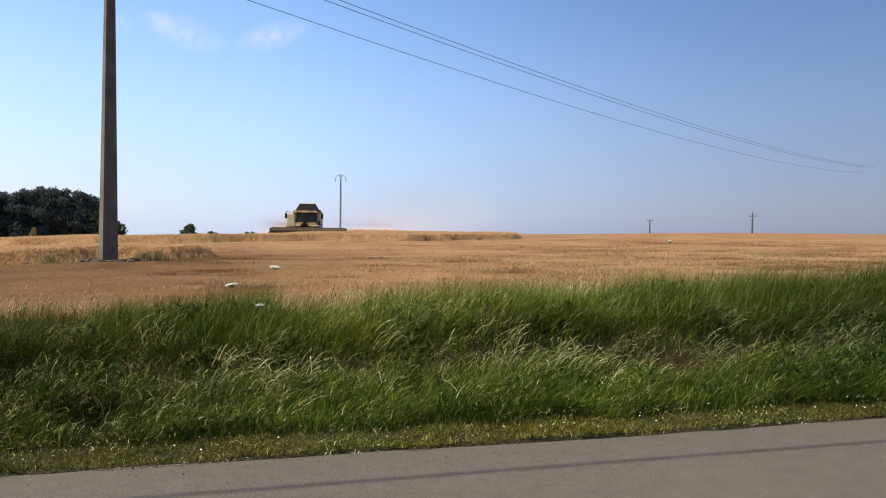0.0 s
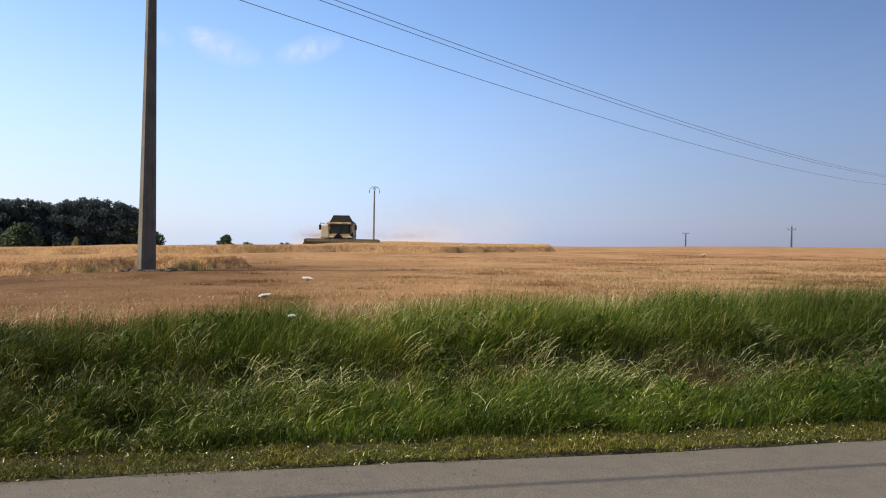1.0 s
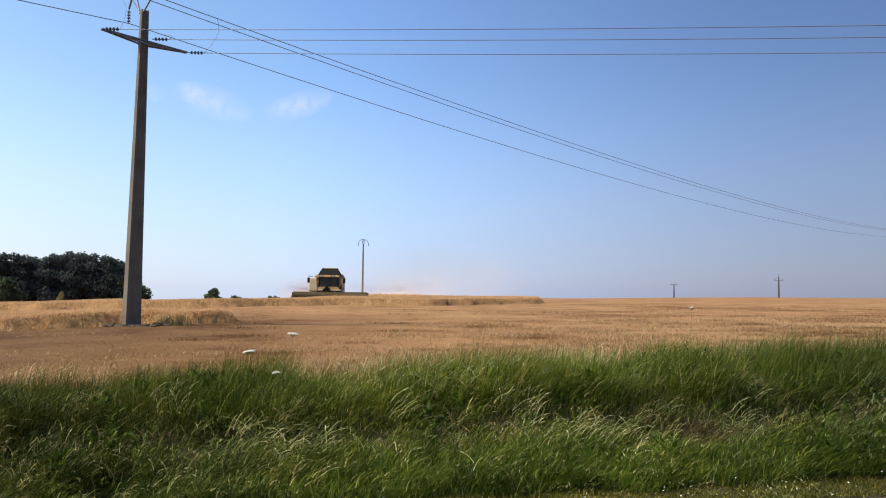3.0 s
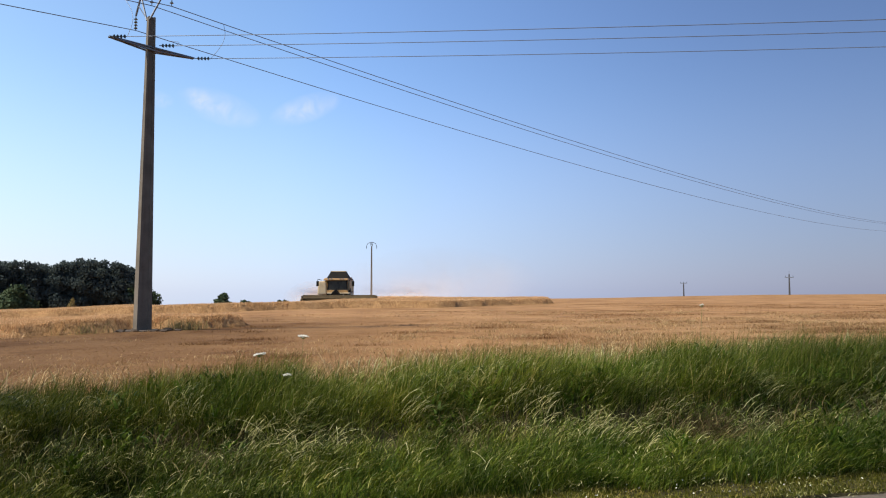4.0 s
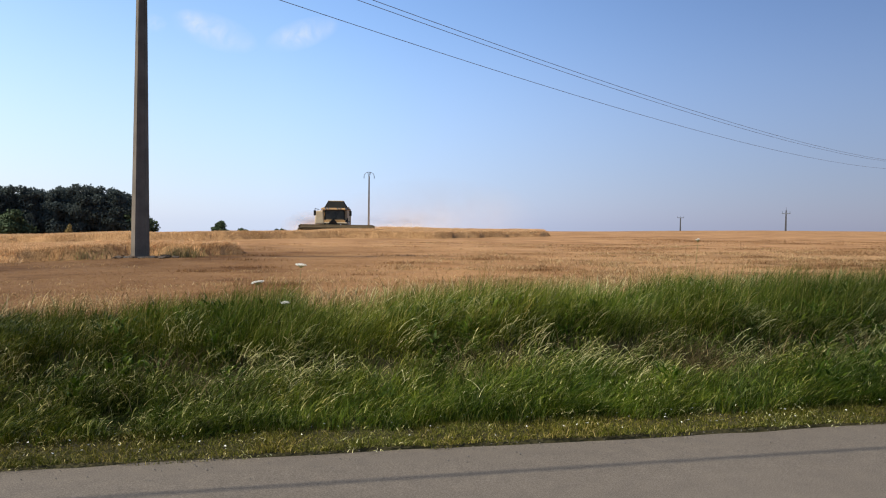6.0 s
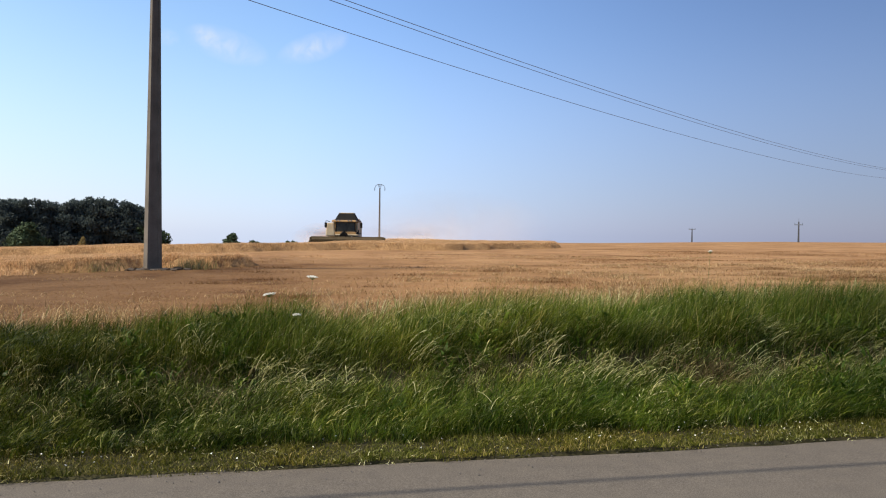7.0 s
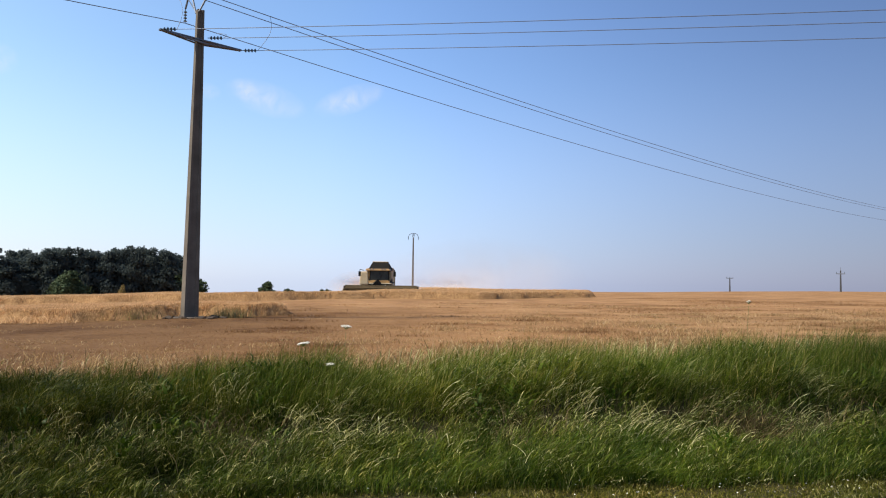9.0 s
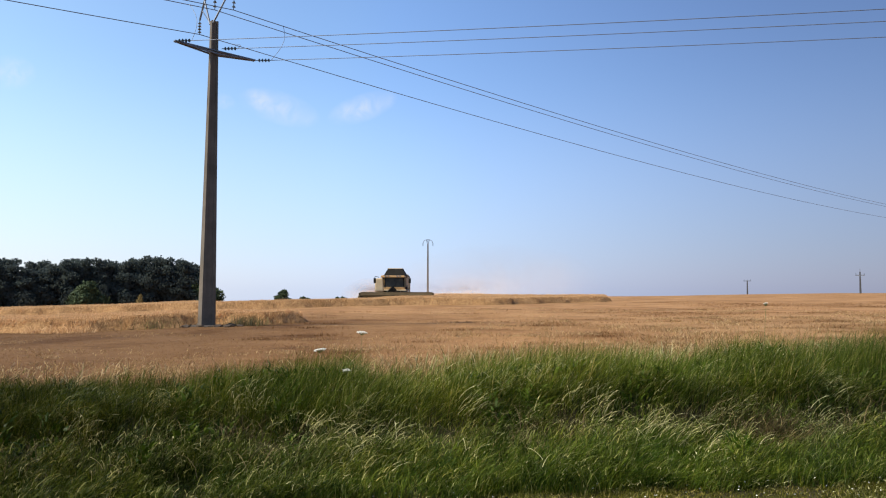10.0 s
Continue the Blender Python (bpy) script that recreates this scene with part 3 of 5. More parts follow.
def seed_specks():
    """Loose florets and bleached tips scattered over the grass."""
    s, n, rng = scatter(15000, -6, 8.5, 0.28, 3.6, 135)
    keep = rng.uniform(0, 1, len(s)) < smooth((waves(s, n, 0.35, 136) - 0.3) / 0.5) * np.where(n > 2.2, 0.5, 1) * (1 - 0.5 * hollow(s, n))
    s, n = s[keep], n[keep]
    x, y = from_plan(s, n)
    k = len(s)
    z0 = land(x, y) + rng.uniform(0.55, 1.0, k) * 0.3 * cover(s, n)
    ob = blades("seed_heads", M_DRY, x, y, rng.uniform(0.012, 0.042, k), rng.uniform(0.003, 0.0065, k), rng.uniform(0.3, 2.0, k), rng.normal(0, 1.2, k), 137, z0=z0, segments=2)
    tagged(ob, "small pale seed heads dotted through the grass", "grass", kind="stuff")


overhanging_grass()
seed_specks()


seeding_grass()


def oat_stems():
    s, n, rng = scatter(4200, -4, 10, 3.1, 4.8, 37)
    keep = rng.uniform(0, 1, len(s)) < smooth((waves(s, n, 0.9, 38) - 0.25) / 0.5) * np.clip(0.12 + 0.2 * s + 0.5 * np.exp(-((s - 0.6) / 0.9) ** 2), 0.08, 1)
    s, n = s[keep], n[keep]
    x, y = from_plan(s, n)
    k = len(s)
    ob = blades("oat_stems", M_DRY, x, y, rng.uniform(0.25, 0.62, k) * (0.8 + 0.02 * s), rng.uniform(0.003, 0.0055, k), rng.uniform(0.1, 0.8, k), rng.normal(0.2, 1.0, k), 39, segments=4, head=0.010)
    tagged(ob, "thin dry wild oat stems above the bank", "grass", kind="stuff")


oat_stems()


def mown_grass():
    s, n, rng = scatter(100000, -6.5, 9.5, -0.03, 0.5, 41)
    keep = rng.uniform(0, 1, len(s)) < 0.45 + 0.55 * waves(s, n, 0.12, 42)
    keep &= n > 0.06 * (waves(s, 0 * s, 0.25, 43) - 0.4)
    s, n = s[keep], n[keep]
    x, y = from_plan(s, n)
    height = rng.uniform(0.015, 0.06, len(s)) * (0.5 + 0.9 * waves(s, n, 0.3, 44))
    z0 = np.maximum(land(x, y), 0.0) - 0.005
    ob = blades("mown_grass", M_VERGE, x, y, height, rng.uniform(0.004, 0.008, len(s)), rng.uniform(0.2, 1.6, len(s)), rng.uniform(0, 6.28, len(s)), 45, z0=z0, segments=2)
    tagged(ob, "short mown yellow-green grass along the road edge", "grass", kind="stuff")


mown_grass()


def gravel():
    rng = np.random.default_rng(91)
    verts, faces = [], []
    for _ in range(330):
        s, n = rng.uniform(-5, 11), -abs(rng.normal(0, 0.22)) + 0.02
        x, y = from_plan(s, n)
        r = rng.uniform(0.003, 0.008)
        n0 = len(verts)
        for ax in ((1, 0, 0), (0, 1, 0), (-1, 0, 0), (0, -1, 0), (0, 0, 0.9), (0, 0, -0.5)):
            q = r * rng.uniform(0.7, 1.3)
            verts.append((x + ax[0] * q, y + ax[1] * q, 0.004 + r * 0.4 + ax[2] * q))
        for i in range(4):
            faces += [(n0 + i, n0 + (i + 1) % 4, n0 + 4), (n0 + (i + 1) % 4, n0 + i, n0 + 5)]
    tagged(new("gravel", mesh_of("gravel", verts, faces, [M_GRAVEL])), "loose grey gravel along the road edge", "gravel", kind="stuff")


gravel()


def pole_weeds():
    rng = np.random.default_rng(93)
    k = 450
    x = np.r_[rng.normal(-7.5, 0.35, k // 2), rng.normal(-10.3, 0.45, k - k // 2)]
    y = np.r_[rng.normal(24.9, 0.25, k // 2), rng.normal(23.2, 0.3, k - k // 2)]
    ob = blades("pole_weeds", M_WEED, x, y, rng.uniform(0.2, 0.5, k), rng.uniform(0.012, 0.025, k), rng.uniform(0.1, 0.9, k), rng.uniform(0, 6.28, k), 94, segments=3)
    tagged(ob, "dull brown-green weeds around the foot of the pole", "weeds", kind="stuff")


pole_weeds()


def clippings():
    s, n, rng = scatter(3200, -5, 11, -0.05, 0.42, 95)
    keep = rng.uniform(0, 1, len(s)) < smooth((waves(s, n, 0.35, 96) - 0.35) / 0.4)
    s, n = s[keep], n[keep]
    x, y = from_plan(s, n)
    k = len(s)
    z0 = np.maximum(land(x, y), 0) + np.where(n > 0.06, rng.uniform(0.02, 0.08, k), rng.uniform(0.004, 0.02, k))
    ob = blades("dry_clippings", M_DRY, x, y, rng.uniform(0.01, 0.035, k), rng.uniform(0.004, 0.009, k), rng.uniform(1.2, 3.0, k), rng.uniform(0, 6.28, k), 97, z0=z0, segments=2)
    tagged(ob, "dry straw-coloured clippings along the road edge", "clippings", kind="stuff")


clippings()


def fallen_straw():
    rng = np.random.default_rng(98)
    k = 900
    f = rng.uniform(0, 1, k)
    x, y = -17.5 + 6.3 * f + rng.normal(0, 0.25, k), 22.5 - 1.3 * f + rng.normal(0, 0.2, k)
    keep = rng.uniform(0, 1, k) < smooth((waves(x, y, 0.8, 99) - 0.3) / 0.4)
    x, y = x[keep], y[keep]
    k = len(x)
    ob = blades("fallen_straw", M_WHEAT, x, y, rng.uniform(0.1, 0.4, k), rng.uniform(0.012, 0.022, k), rng.uniform(0.6, 2.4, k), rng.uniform(0, 6.28, k), 100, segments=3)
    tagged(ob, "pale fallen straw along the edge of the wheat", "straw", kind="stuff")


fallen_straw()


def clover():
    s, n, rng = scatter(190, -5, 11, 0.02, 0.4, 46)
    x, y = from_plan(s, n)
    k = len(s)
    z0 = np.maximum(land(x, y), 0) + rng.uniform(0.03, 0.07, k)
    ob = blades("clover_flowers", M_PETAL, x, y, rng.uniform(0.008, 0.015, k), rng.uniform(0.008, 0.016, k), rng.uniform(0.5, 1.5, k), rng.uniform(0, 6.28, k), 47, z0=z0, segments=2)
    tagged(ob, "tiny white clover flowers dotted over the mown verge", "wildflowers", kind="stuff")


clover()


def thatch():
    rng = np.random.default_rng(48)
    k = 900
    s, n = DEAD[0] + rng.normal(0, 0.16, k), DEAD[1] + rng.normal(0, 0.16, k)
    x, y = from_plan(s, n)
    ob = blades("dead_grass", M_THATCH, x, y, rng.uniform(0.15, 0.42, k), rng.uniform(0.004, 0.008, k), rng.uniform(0.4, 1.6, k), rng.normal(-1.2, 0.9, k), 49, segments=3)
    tagged(ob, "patch of brown dead grass on the bank", "grass", kind="stuff")


thatch()


def stubble():
    rng = np.random.default_rng(51)
    k = 170000
    d = 8.5 * (42 / 8.5) ** rng.uniform(0, 1, k)
    az = np.radians(rng.uniform(-40, 40, k))
    x, y = d * np.sin(az), d * np.cos(az)
    s, n = to_plan(x, y)
    # a narrow line along the wires' direction is left mostly bare
    across = (x - y) * 0.7071
    keep = (n > 3.3) & (rng.uniform(0, 1, k) < 0.35 + 0.65 * waves(x, y, 0.5, 52))
    bare_line = np.abs(across + 20.4)
    keep &= ~((bare_line < 0.22) & (rng.uniform(0, 1, k) < 0.7))
    x, y, d, n = x[keep], y[keep], d[keep], n[keep]
    height = rng.uniform(0.022, 0.06, len(x)) * (0.6 + 0.7 * waves(x, y, 1.3, 53)) + 0.12 * np.clip((5.0 - n) / 1.5, 0, 1) * rng.uniform(0, 1, len(x))
    width = 0.004 + d * 0.00032
    ob = blades("stubble", M_STUBBLE, x, y, height, width, rng.uniform(0.8, 2.6, len(x)), rng.uniform(0, 6.28, len(x)), 54, segments=2)
    tagged(ob, "cut straw stubble standing in the harvested field", "stubble", kind="stuff")


stubble()


def straw_tufts():
    """Uneven tufts of taller stubble and dropped straw, thickest along the bank."""
    rng = np.random.default_rng(57)
    c = 5200
    d, az = 9 * (50 / 9) ** (rng.uniform(0, 1, c) ** 1.25), np.radians(rng.uniform(-36, 40, c))
    cx, cy = d * np.sin(az), d * np.cos(az)
    patch = 0.6 * waves(cx, cy * 0.8, 3.2, 59) + 0.4 * waves(cx, cy, 0.9, 60)
    keep = rng.uniform(0, 1, c) < np.clip((patch - 0.36) * 2.6, 0.03, 1) * np.clip(0.55 + cx * 0.07, 0.12, 1)
    cx, cy, d = cx[keep], cy[keep], d[keep]
    c = len(cx)
    of = np.repeat(np.arange(c), 34)
    k = len(of)
    size = rng.uniform(0.1, 0.34, c) * (1 + d * 0.02)
    x, y = cx[of] + size[of] * rng.normal(0, 0.8, k), cy[of] + size[of] * rng.normal(0, 0.5, k)
    height = rng.uniform(0.05, 0.15, k) * (rng.uniform(0.6, 1.5, c) * np.clip(1.0 + cx * 0.08, 0.7, 1.7) * np.clip(1.25 - d / 50, 0.45, 1))[of]
    s, n = to_plan(x, y)
    ok = n > 3.2
    x, y, height, of, k = x[ok], y[ok], height[ok], of[ok], int(ok.sum())
    ob = blades("straw_tufts", M_STRAW, x, y, height, 0.004 + np.hypot(x, y) * 0.00042, rng.uniform(0.4, 2.0, k), rng.uniform(0, 6.28, k), 58, segments=2)
    tagged(ob, "uneven pale tufts of stubble and dropped straw", "stubble", kind="stuff")


straw_tufts()


def straw_rows():
    """Broken rows of dropped straw and clods of stubble, lying across the view and shading the ground behind."""
    rng = np.random.default_rng(151)
    c = 460
    d, az = 11 * (75 / 11) ** (rng.uniform(0, 1, c) ** 0.8), np.radians(rng.uniform(-16, 37, c))
    cx, cy = d * np.sin(az), d * np.cos(az)
    ok = (rng.uniform(0, 1, c) < np.clip(0.25 + cx * 0.05, 0.1, 1)) & ~((cy > 46) & (cx < 16))
    cx, cy, d = cx[ok], cy[ok], d[ok]
    of = np.repeat(np.arange(len(cx)), 130)
    k = len(of)
    long = (rng.uniform(0.2, 1.0, len(cx)) * (0.6 + d * 0.03))[of]
    along, off = rng.normal(0, 1, k) * long, rng.normal(0, 0.09, k) * (1 + d[of] * 0.03)
    turn = (0.18 + rng.normal(0, 0.15, len(cx)))[of]
    x, y = cx[of] + along * np.cos(turn) - off * np.sin(turn), cy[of] + along * np.sin(turn) + off * np.cos(turn)
    keep = to_plan(x, y)[1] > 4.2
    x, y = x[keep], y[keep]
    k = len(x)
    ob = blades("straw_rows", M_STUBBLE, x, y, rng.uniform(0.06, 0.16, k), 0.006 + np.hypot(x, y) * 0.00045, rng.uniform(0.3, 2.2, k), rng.uniform(0, 6.28, k), 152, segments=2)
    tagged(ob, "broken rows of dropped straw lying over the stubble", "straw", kind="stuff")


straw_rows()


def dry_fringe():
    """The ragged pale edge of the field behind the bank: uncut straw and dry grass."""
    s, n, rng = scatter(210000, -6.5, 20, 3.2, 11.5, 63)
    rich = np.clip(0.36 + 0.14 * s, 0.24, 1.0)
    keep = rng.uniform(0, 1, len(s)) < rich * np.clip(1.15 - (n - 3.4) / (4.0 + np.clip(s, 0, 4)), 0.05, 1) * np.clip(1.9 * waves(s, n * 1.5, 0.55, 64) - 0.2, 0.05, 1)
    s, n = s[keep], n[keep]
    x, y = from_plan(s, n)
    height = (0.08 + 0.14 * waves(s, n, 0.4, 65) + 0.014 * np.clip(s, -3, 9)) * rng.uniform(0.45, 1.25, len(s)) * np.clip(1.2 - (n - 3.4) / 9, 0.4, 1)
    ob = blades("dry_fringe", M_STRAW, x, y, height, rng.uniform(0.004, 0.0085, len(s)) + 0.0008 * n, rng.uniform(0.2, 1.3, len(s)), rng.uniform(0, 6.28, len(s)), 66, segments=3, head=0.010)
    tagged(ob, "ragged fringe of pale dry straw along the edge of the field", "straw", kind="stuff")
    # single tall wisps, a thin group of them where the bank is lowest
    s, n, rng = scatter(520, -5.5, 11, 3.0, 5.2, 67)
    s, n = np.r_[s, rng.normal(0.5, 0.8, 130)], np.r_[n, rng.uniform(3.2, 4.4, 130)]
    x, y = from_plan(s, n)
    ob = blades("dry_wisps", M_STRAW, x, y, rng.uniform(0.25, 0.5, len(s)) + 0.16 * np.exp(-((s - 1.2) / 2.2) ** 2), rng.uniform(0.0045, 0.0075, len(s)), rng.uniform(0.2, 0.9, len(s)), rng.uniform(0, 6.28, len(s)), 68, segments=3, head=0.006)
    tagged(ob, "thin pale seeding stems standing above the bank", "grass", kind="stuff")


dry_fringe()


def inside(x, y, poly):
    hit = np.zeros(len(x), bool)
    for (x0, y0), (x1, y1) in zip(poly, poly[1:] + poly[:1]):
        c = (y0 > y) != (y1 > y)
        with np.errstate(divide="ignore", invalid="ignore"):
            hit ^= c & (x < (x1 - x0) * (y - y0) / (y1 - y0 + 1e-12) + x0)
    return hit


COMBINE = (-8.46, 84.0)


def crop_stand(name, poly, label, tall, count, seed, gap=None, cell=0.5):
    """A standing crop: a dense body with a rounded edge and an uneven top, and stalks with ears standing out of it."""
    rng = np.random.default_rng(seed)
    px, py = np.array(poly).T

    def depth(x, y):
        """Metres inside the stand's ragged edge."""
        x, y = x + 0.9 * (waves(x, y, 2.4, seed) - 0.5), y + 1.2 * (waves(x, y, 2.2, seed + 1) - 0.5)
        far = np.full(x.shape, 1e9)
        for (x0, y0), (x1, y1) in zip(poly, poly[1:] + poly[:1]):
            t = np.clip(((x - x0) * (x1 - x0) + (y - y0) * (y1 - y0)) / ((x1 - x0) ** 2 + (y1 - y0) ** 2), 0, 1)
            far = np.minimum(far, np.hypot(x - x0 - t * (x1 - x0), y - y0 - t * (y1 - y0)))
        far = np.where(inside(x, y, poly), far, -far)
        if gap:
            hole = np.maximum(np.maximum(gap[0] - x, x - gap[1]), np.maximum(gap[2] - y, y - gap[3]))
            far = np.minimum(far, hole)
        return far

    def body(x, y, d):
        rise = 0.66 + 0.16 * waves(x, y, 1.6, seed + 2) + 0.12 * waves(x, y, 0.5, seed + 4)
        t = np.clip((d - 0.15) / (0.25 * tall + 0.1), 0, 1)
        return tall * rise * np.sqrt(t * (2 - t))

    gx, gy = np.arange(px.min() - 1, px.max() + 1, cell), np.arange(py.min() - 1, py.max() + 1, cell)
    x, y = (a.ravel() for a in np.meshgrid(gx, gy))
    x, y = x + rng.uniform(-0.3, 0.3, len(x)) * cell, y + rng.uniform(-0.3, 0.3, len(x)) * cell
    d = depth(x, y)
    z = land(x, y) + np.where(d > 0, body(x, y, d), -0.06)
    wide = len(gx)
    a = (np.arange(len(gy) - 1)[:, None] * wide + np.arange(wide - 1)).ravel()
    quads = np.stack([a, a + 1, a + wide + 1, a + wide], -1)
    quads = quads[(d[quads] > 0).any(1)]
    used, back = np.unique(quads, return_inverse=True)
    top = tagged(new(name, mesh_of(name, np.stack([x, y, z], -1)[used].tolist(), back.reshape(-1, 4).tolist(), [M_WHEAT_SHADED])), label, "crop", kind="stuff")
    for f in top.data.polygons:
        f.use_smooth = True
    # stalks with their ears: thick over the top, thinner down the face
    x, y = rng.uniform(px.min() - 0.5, px.max() + 0.5, count * 14), rng.uniform(py.min() - 0.5, py.max() + 0.5, count * 14)
    d = depth(x, y)
    ok = (d > 0.12) & (rng.uniform(0, 1, len(d)) < np.where(d < 0.5, 1.0, np.where(d < 1.8, 0.75, 0.08)))
    x, y, d = x[ok][:count], y[ok][:count], d[ok][:count]
    h = body(x, y, d)
    far = np.hypot(x, y)
    height = tall * rng.uniform(0.16, 0.4, len(x))
    ob = blades("wheat_stalks", M_WHEAT, x, y, height, 0.005 + far * 0.00034, rng.uniform(0.1, 0.9, len(x)), rng.normal(0.1, 1.4, len(x)), seed + 9,
                z0=land(x, y) + np.maximum(0, h - height * rng.uniform(0.35, 0.9, len(x))), segments=2)
    ob.parent = top
    return top


crop_stand("wheat_strip", [(-30, 25.6), (-20, 23.4), (-14.3, 22.0), (-11.4, 21.5), (-10.1, 22.6), (-8.9, 24.8), (-7.0, 25.2), (-5.9, 26.3), (-6.2, 28.2), (-9, 29.0), (-14, 27.6), (-20, 28.8), (-30, 31)],
           "uncut strip of ripe wheat around the concrete pole", 0.52, 95000, 61, gap=(-9.5, -7.2, 20, 25.4), cell=0.25)
crop_stand("wheat_stand", [(-70, 44), (-29, 45.5), (-12.3, 49.5), (-6, 56), (2, 58.5), (8.4, 67.5), (13.9, 74), (17.5, 96), (-20, 112), (-80, 100)],
           "large block of uncut ripe wheat before the combine harvester", 0.68, 130000, 71, gap=(-13.2, -3.9, 80.0, 130), cell=0.36)


# ---- parts ----
def part(name, bm, mat, parent, label=""):
    me = bpy.data.meshes.new(name)
    bmesh.ops.recalc_face_normals(bm, faces=bm.faces)
    bm.to_mesh(me)
    bm.free()
    for m in (mat if isinstance(mat, (list, tuple)) else [mat]):
        me.materials.append(m)
    ob = new(name, me)
    ob.parent = parent
    if label:
        tagged(ob, label)
    return ob


def thing(name, label, category, x, y, z, turn=0.0, group="", kind=""):
    e = new(name)
    e.empty_display_size = 0.2
    e.matrix_world = pose(x, y, z, 0, 0, turn)
    return tagged(e, label, category, group, kind)


def box(bm, lo, hi, bevel=0.0, top=None):
    """A box from corner to corner; top scales its upper face in x and y."""
    v = bmesh.ops.create_cube(bm, size=1)["verts"]
    c, e = (Vector(lo) + Vector(hi)) / 2, Vector(hi) - Vector(lo)
    for q in v:
        k = Vector(top) if top and q.co.z > 0 else Vector((1, 1))
        q.co = Vector((q.co.x * e.x * k.x, q.co.y * e.y * k.y, q.co.z * e.z)) + c
    if bevel:
        edges = list({e for q in v for e in q.link_edges})
        bmesh.ops.bevel(bm, geom=edges, offset=bevel, segments=2, profile=0.6, affect="EDGES")
    return bm


def tube(bm, a, b, r0, r1=None, sides=8):
    a, b = Vector(a), Vector(b)
    m = Matrix.Translation((a + b) / 2) @ (b - a).to_track_quat("Z", "Y").to_matrix().to_4x4()
    bmesh.ops.create_cone(bm, cap_ends=True, segments=sides, radius1=r0, radius2=r0 if r1 is None else r1, depth=(b - a).length, matrix=m)
    return bm


def pipe(bm, points, r, sides=6):
    for a, b in zip(points, points[1:]):
        tube(bm, a, b, r, r, sides)
    return bm


def B():
    return bmesh.new()


# ---- near pole ----
POLE = (-8.7, 24.3)
pz = float(land(*POLE))
pole = thing("power_pole", "tall tapered grey concrete power pole standing in the wheat", "power pole", POLE[0], POLE[1], pz, 0)
TOP = 10.68 - pz


def concrete_shaft(height, w0, w1, d0, d1, groove):
    """A tapering shaft with a long recess down its two broad faces."""
    bm = B()
    rings = []
    for z, k in ((-0.3, 0.0), (height, 1.0)):
        w, d = (w0 + (w1 - w0) * k) / 2, (d0 + (d1 - d0) * k) / 2
        f, g = w * 0.52, groove
        pts = [(-w, -d), (-f, -d), (-f * 0.9, -d + g), (f * 0.9, -d + g), (f, -d), (w, -d), (w, d), (f, d), (f * 0.9, d - g), (-f * 0.9, d - g), (-f, d), (-w, d)]
        rings.append([bm.verts.new((a, b, z)) for a, b in pts])
    k = len(rings[0])
    for i in range(k):
        bm.faces.new((rings[0][i], rings[0][(i + 1) % k], rings[1][(i + 1) % k], rings[1][i]))
    bm.faces.new(rings[1])
    bm.faces.new(rings[0][::-1])
    return bm


shaft = part("shaft", concrete_shaft(TOP, 0.485, 0.225, 0.36, 0.17, 0.03), M_CONCRETE, pole, "weathered grey-brown concrete shaft")
shaft.rotation_euler = (0, radians(0.4), radians(40))
shaft.location = (0.02, 0, 0)
foot = part("footing", box(B(), (-0.48, -0.42, -0.15), (0.48, 0.42, 0.035), 0.03), M_CONCRETE, pole, "low concrete footing slab")
foot.rotation_euler = (0, 0, radians(20))


def soil_clods():
    rng = np.random.default_rng(95)
    bm = B()
    for k in range(46):
        a, r = rng.uniform(0, 6.28), rng.uniform(0.4, 1.05)
        x, y, size = POLE[0] + 0.12 + r * math.cos(a), POLE[1] - 0.05 + 0.8 * r * math.sin(a), rng.uniform(0.04, 0.13)
        m = pose(x, y, float(land(x, y)) + 0.01, rng.uniform(-20, 20), rng.uniform(-20, 20), rng.uniform(0, 360)) @ Matrix.Diagonal((1.3, 1, 0.55, 1))
        for v in bmesh.ops.create_icosphere(bm, subdivisions=1, radius=size, matrix=m)["verts"]:
            v.co += Vector(rng.uniform(-0.25, 0.25, 3)) * size
    me = bpy.data.meshes.new("soil_clods")
    bm.to_mesh(me)
    me.materials.append(M_CLOD)
    tagged(new("soil_clods", me), "dark earth clods turned up round the pole's foot", "soil", kind="stuff")


soil_clods()


def rel(p):
    return Vector(p) - Vector((POLE[0], POLE[1], pz))


U45, A45 = Vector((0.7071, 0.7071, 0)), Vector((-0.7071, 0.7071, 0))
AH = 9.6
arm_l, arm_r = rel((-9.6, 23.4, AH + 0.09)), rel((-7.52, 25.35, AH + 0.03))
for side in (-0.11, 0.11):
    off = A45 * side
    mid = (arm_l + arm_r) / 2 + off - Vector((0, 0, 0.12))
    part("arm_beam", tube(B(), arm_l + off * 0.4, arm_r + off * 0.4, 0.035, 0.035, 6), M_STEEL, pole, "dark steel crossarm")
    for tip in (arm_l, arm_r):
        part("brace", tube(B(), tip + off * 0.4, mid, 0.026, 0.036, 6), M_STEEL, pole)


def insulator(parent, a, b, discs=4):
    """A string of cap-and-pin discs from a to b."""
    a, b = Vector(a), Vector(b)
    bm = B()
    tube(bm, a, b, 0.014, 0.014, 6)
    for k in range(discs):
        c = a + (b - a) * ((k + 0.9) / (discs + 0.8))
        tube(bm, c - (b - a).normalized() * 0.03, c + (b - a).normalized() * 0.03, 0.022, 0.066, 10)
    return part("insulator", bm, M_GLASSINS, parent, "dark string of insulator discs")


U2 = Vector((0.985, -0.174, 0))
ends2 = []
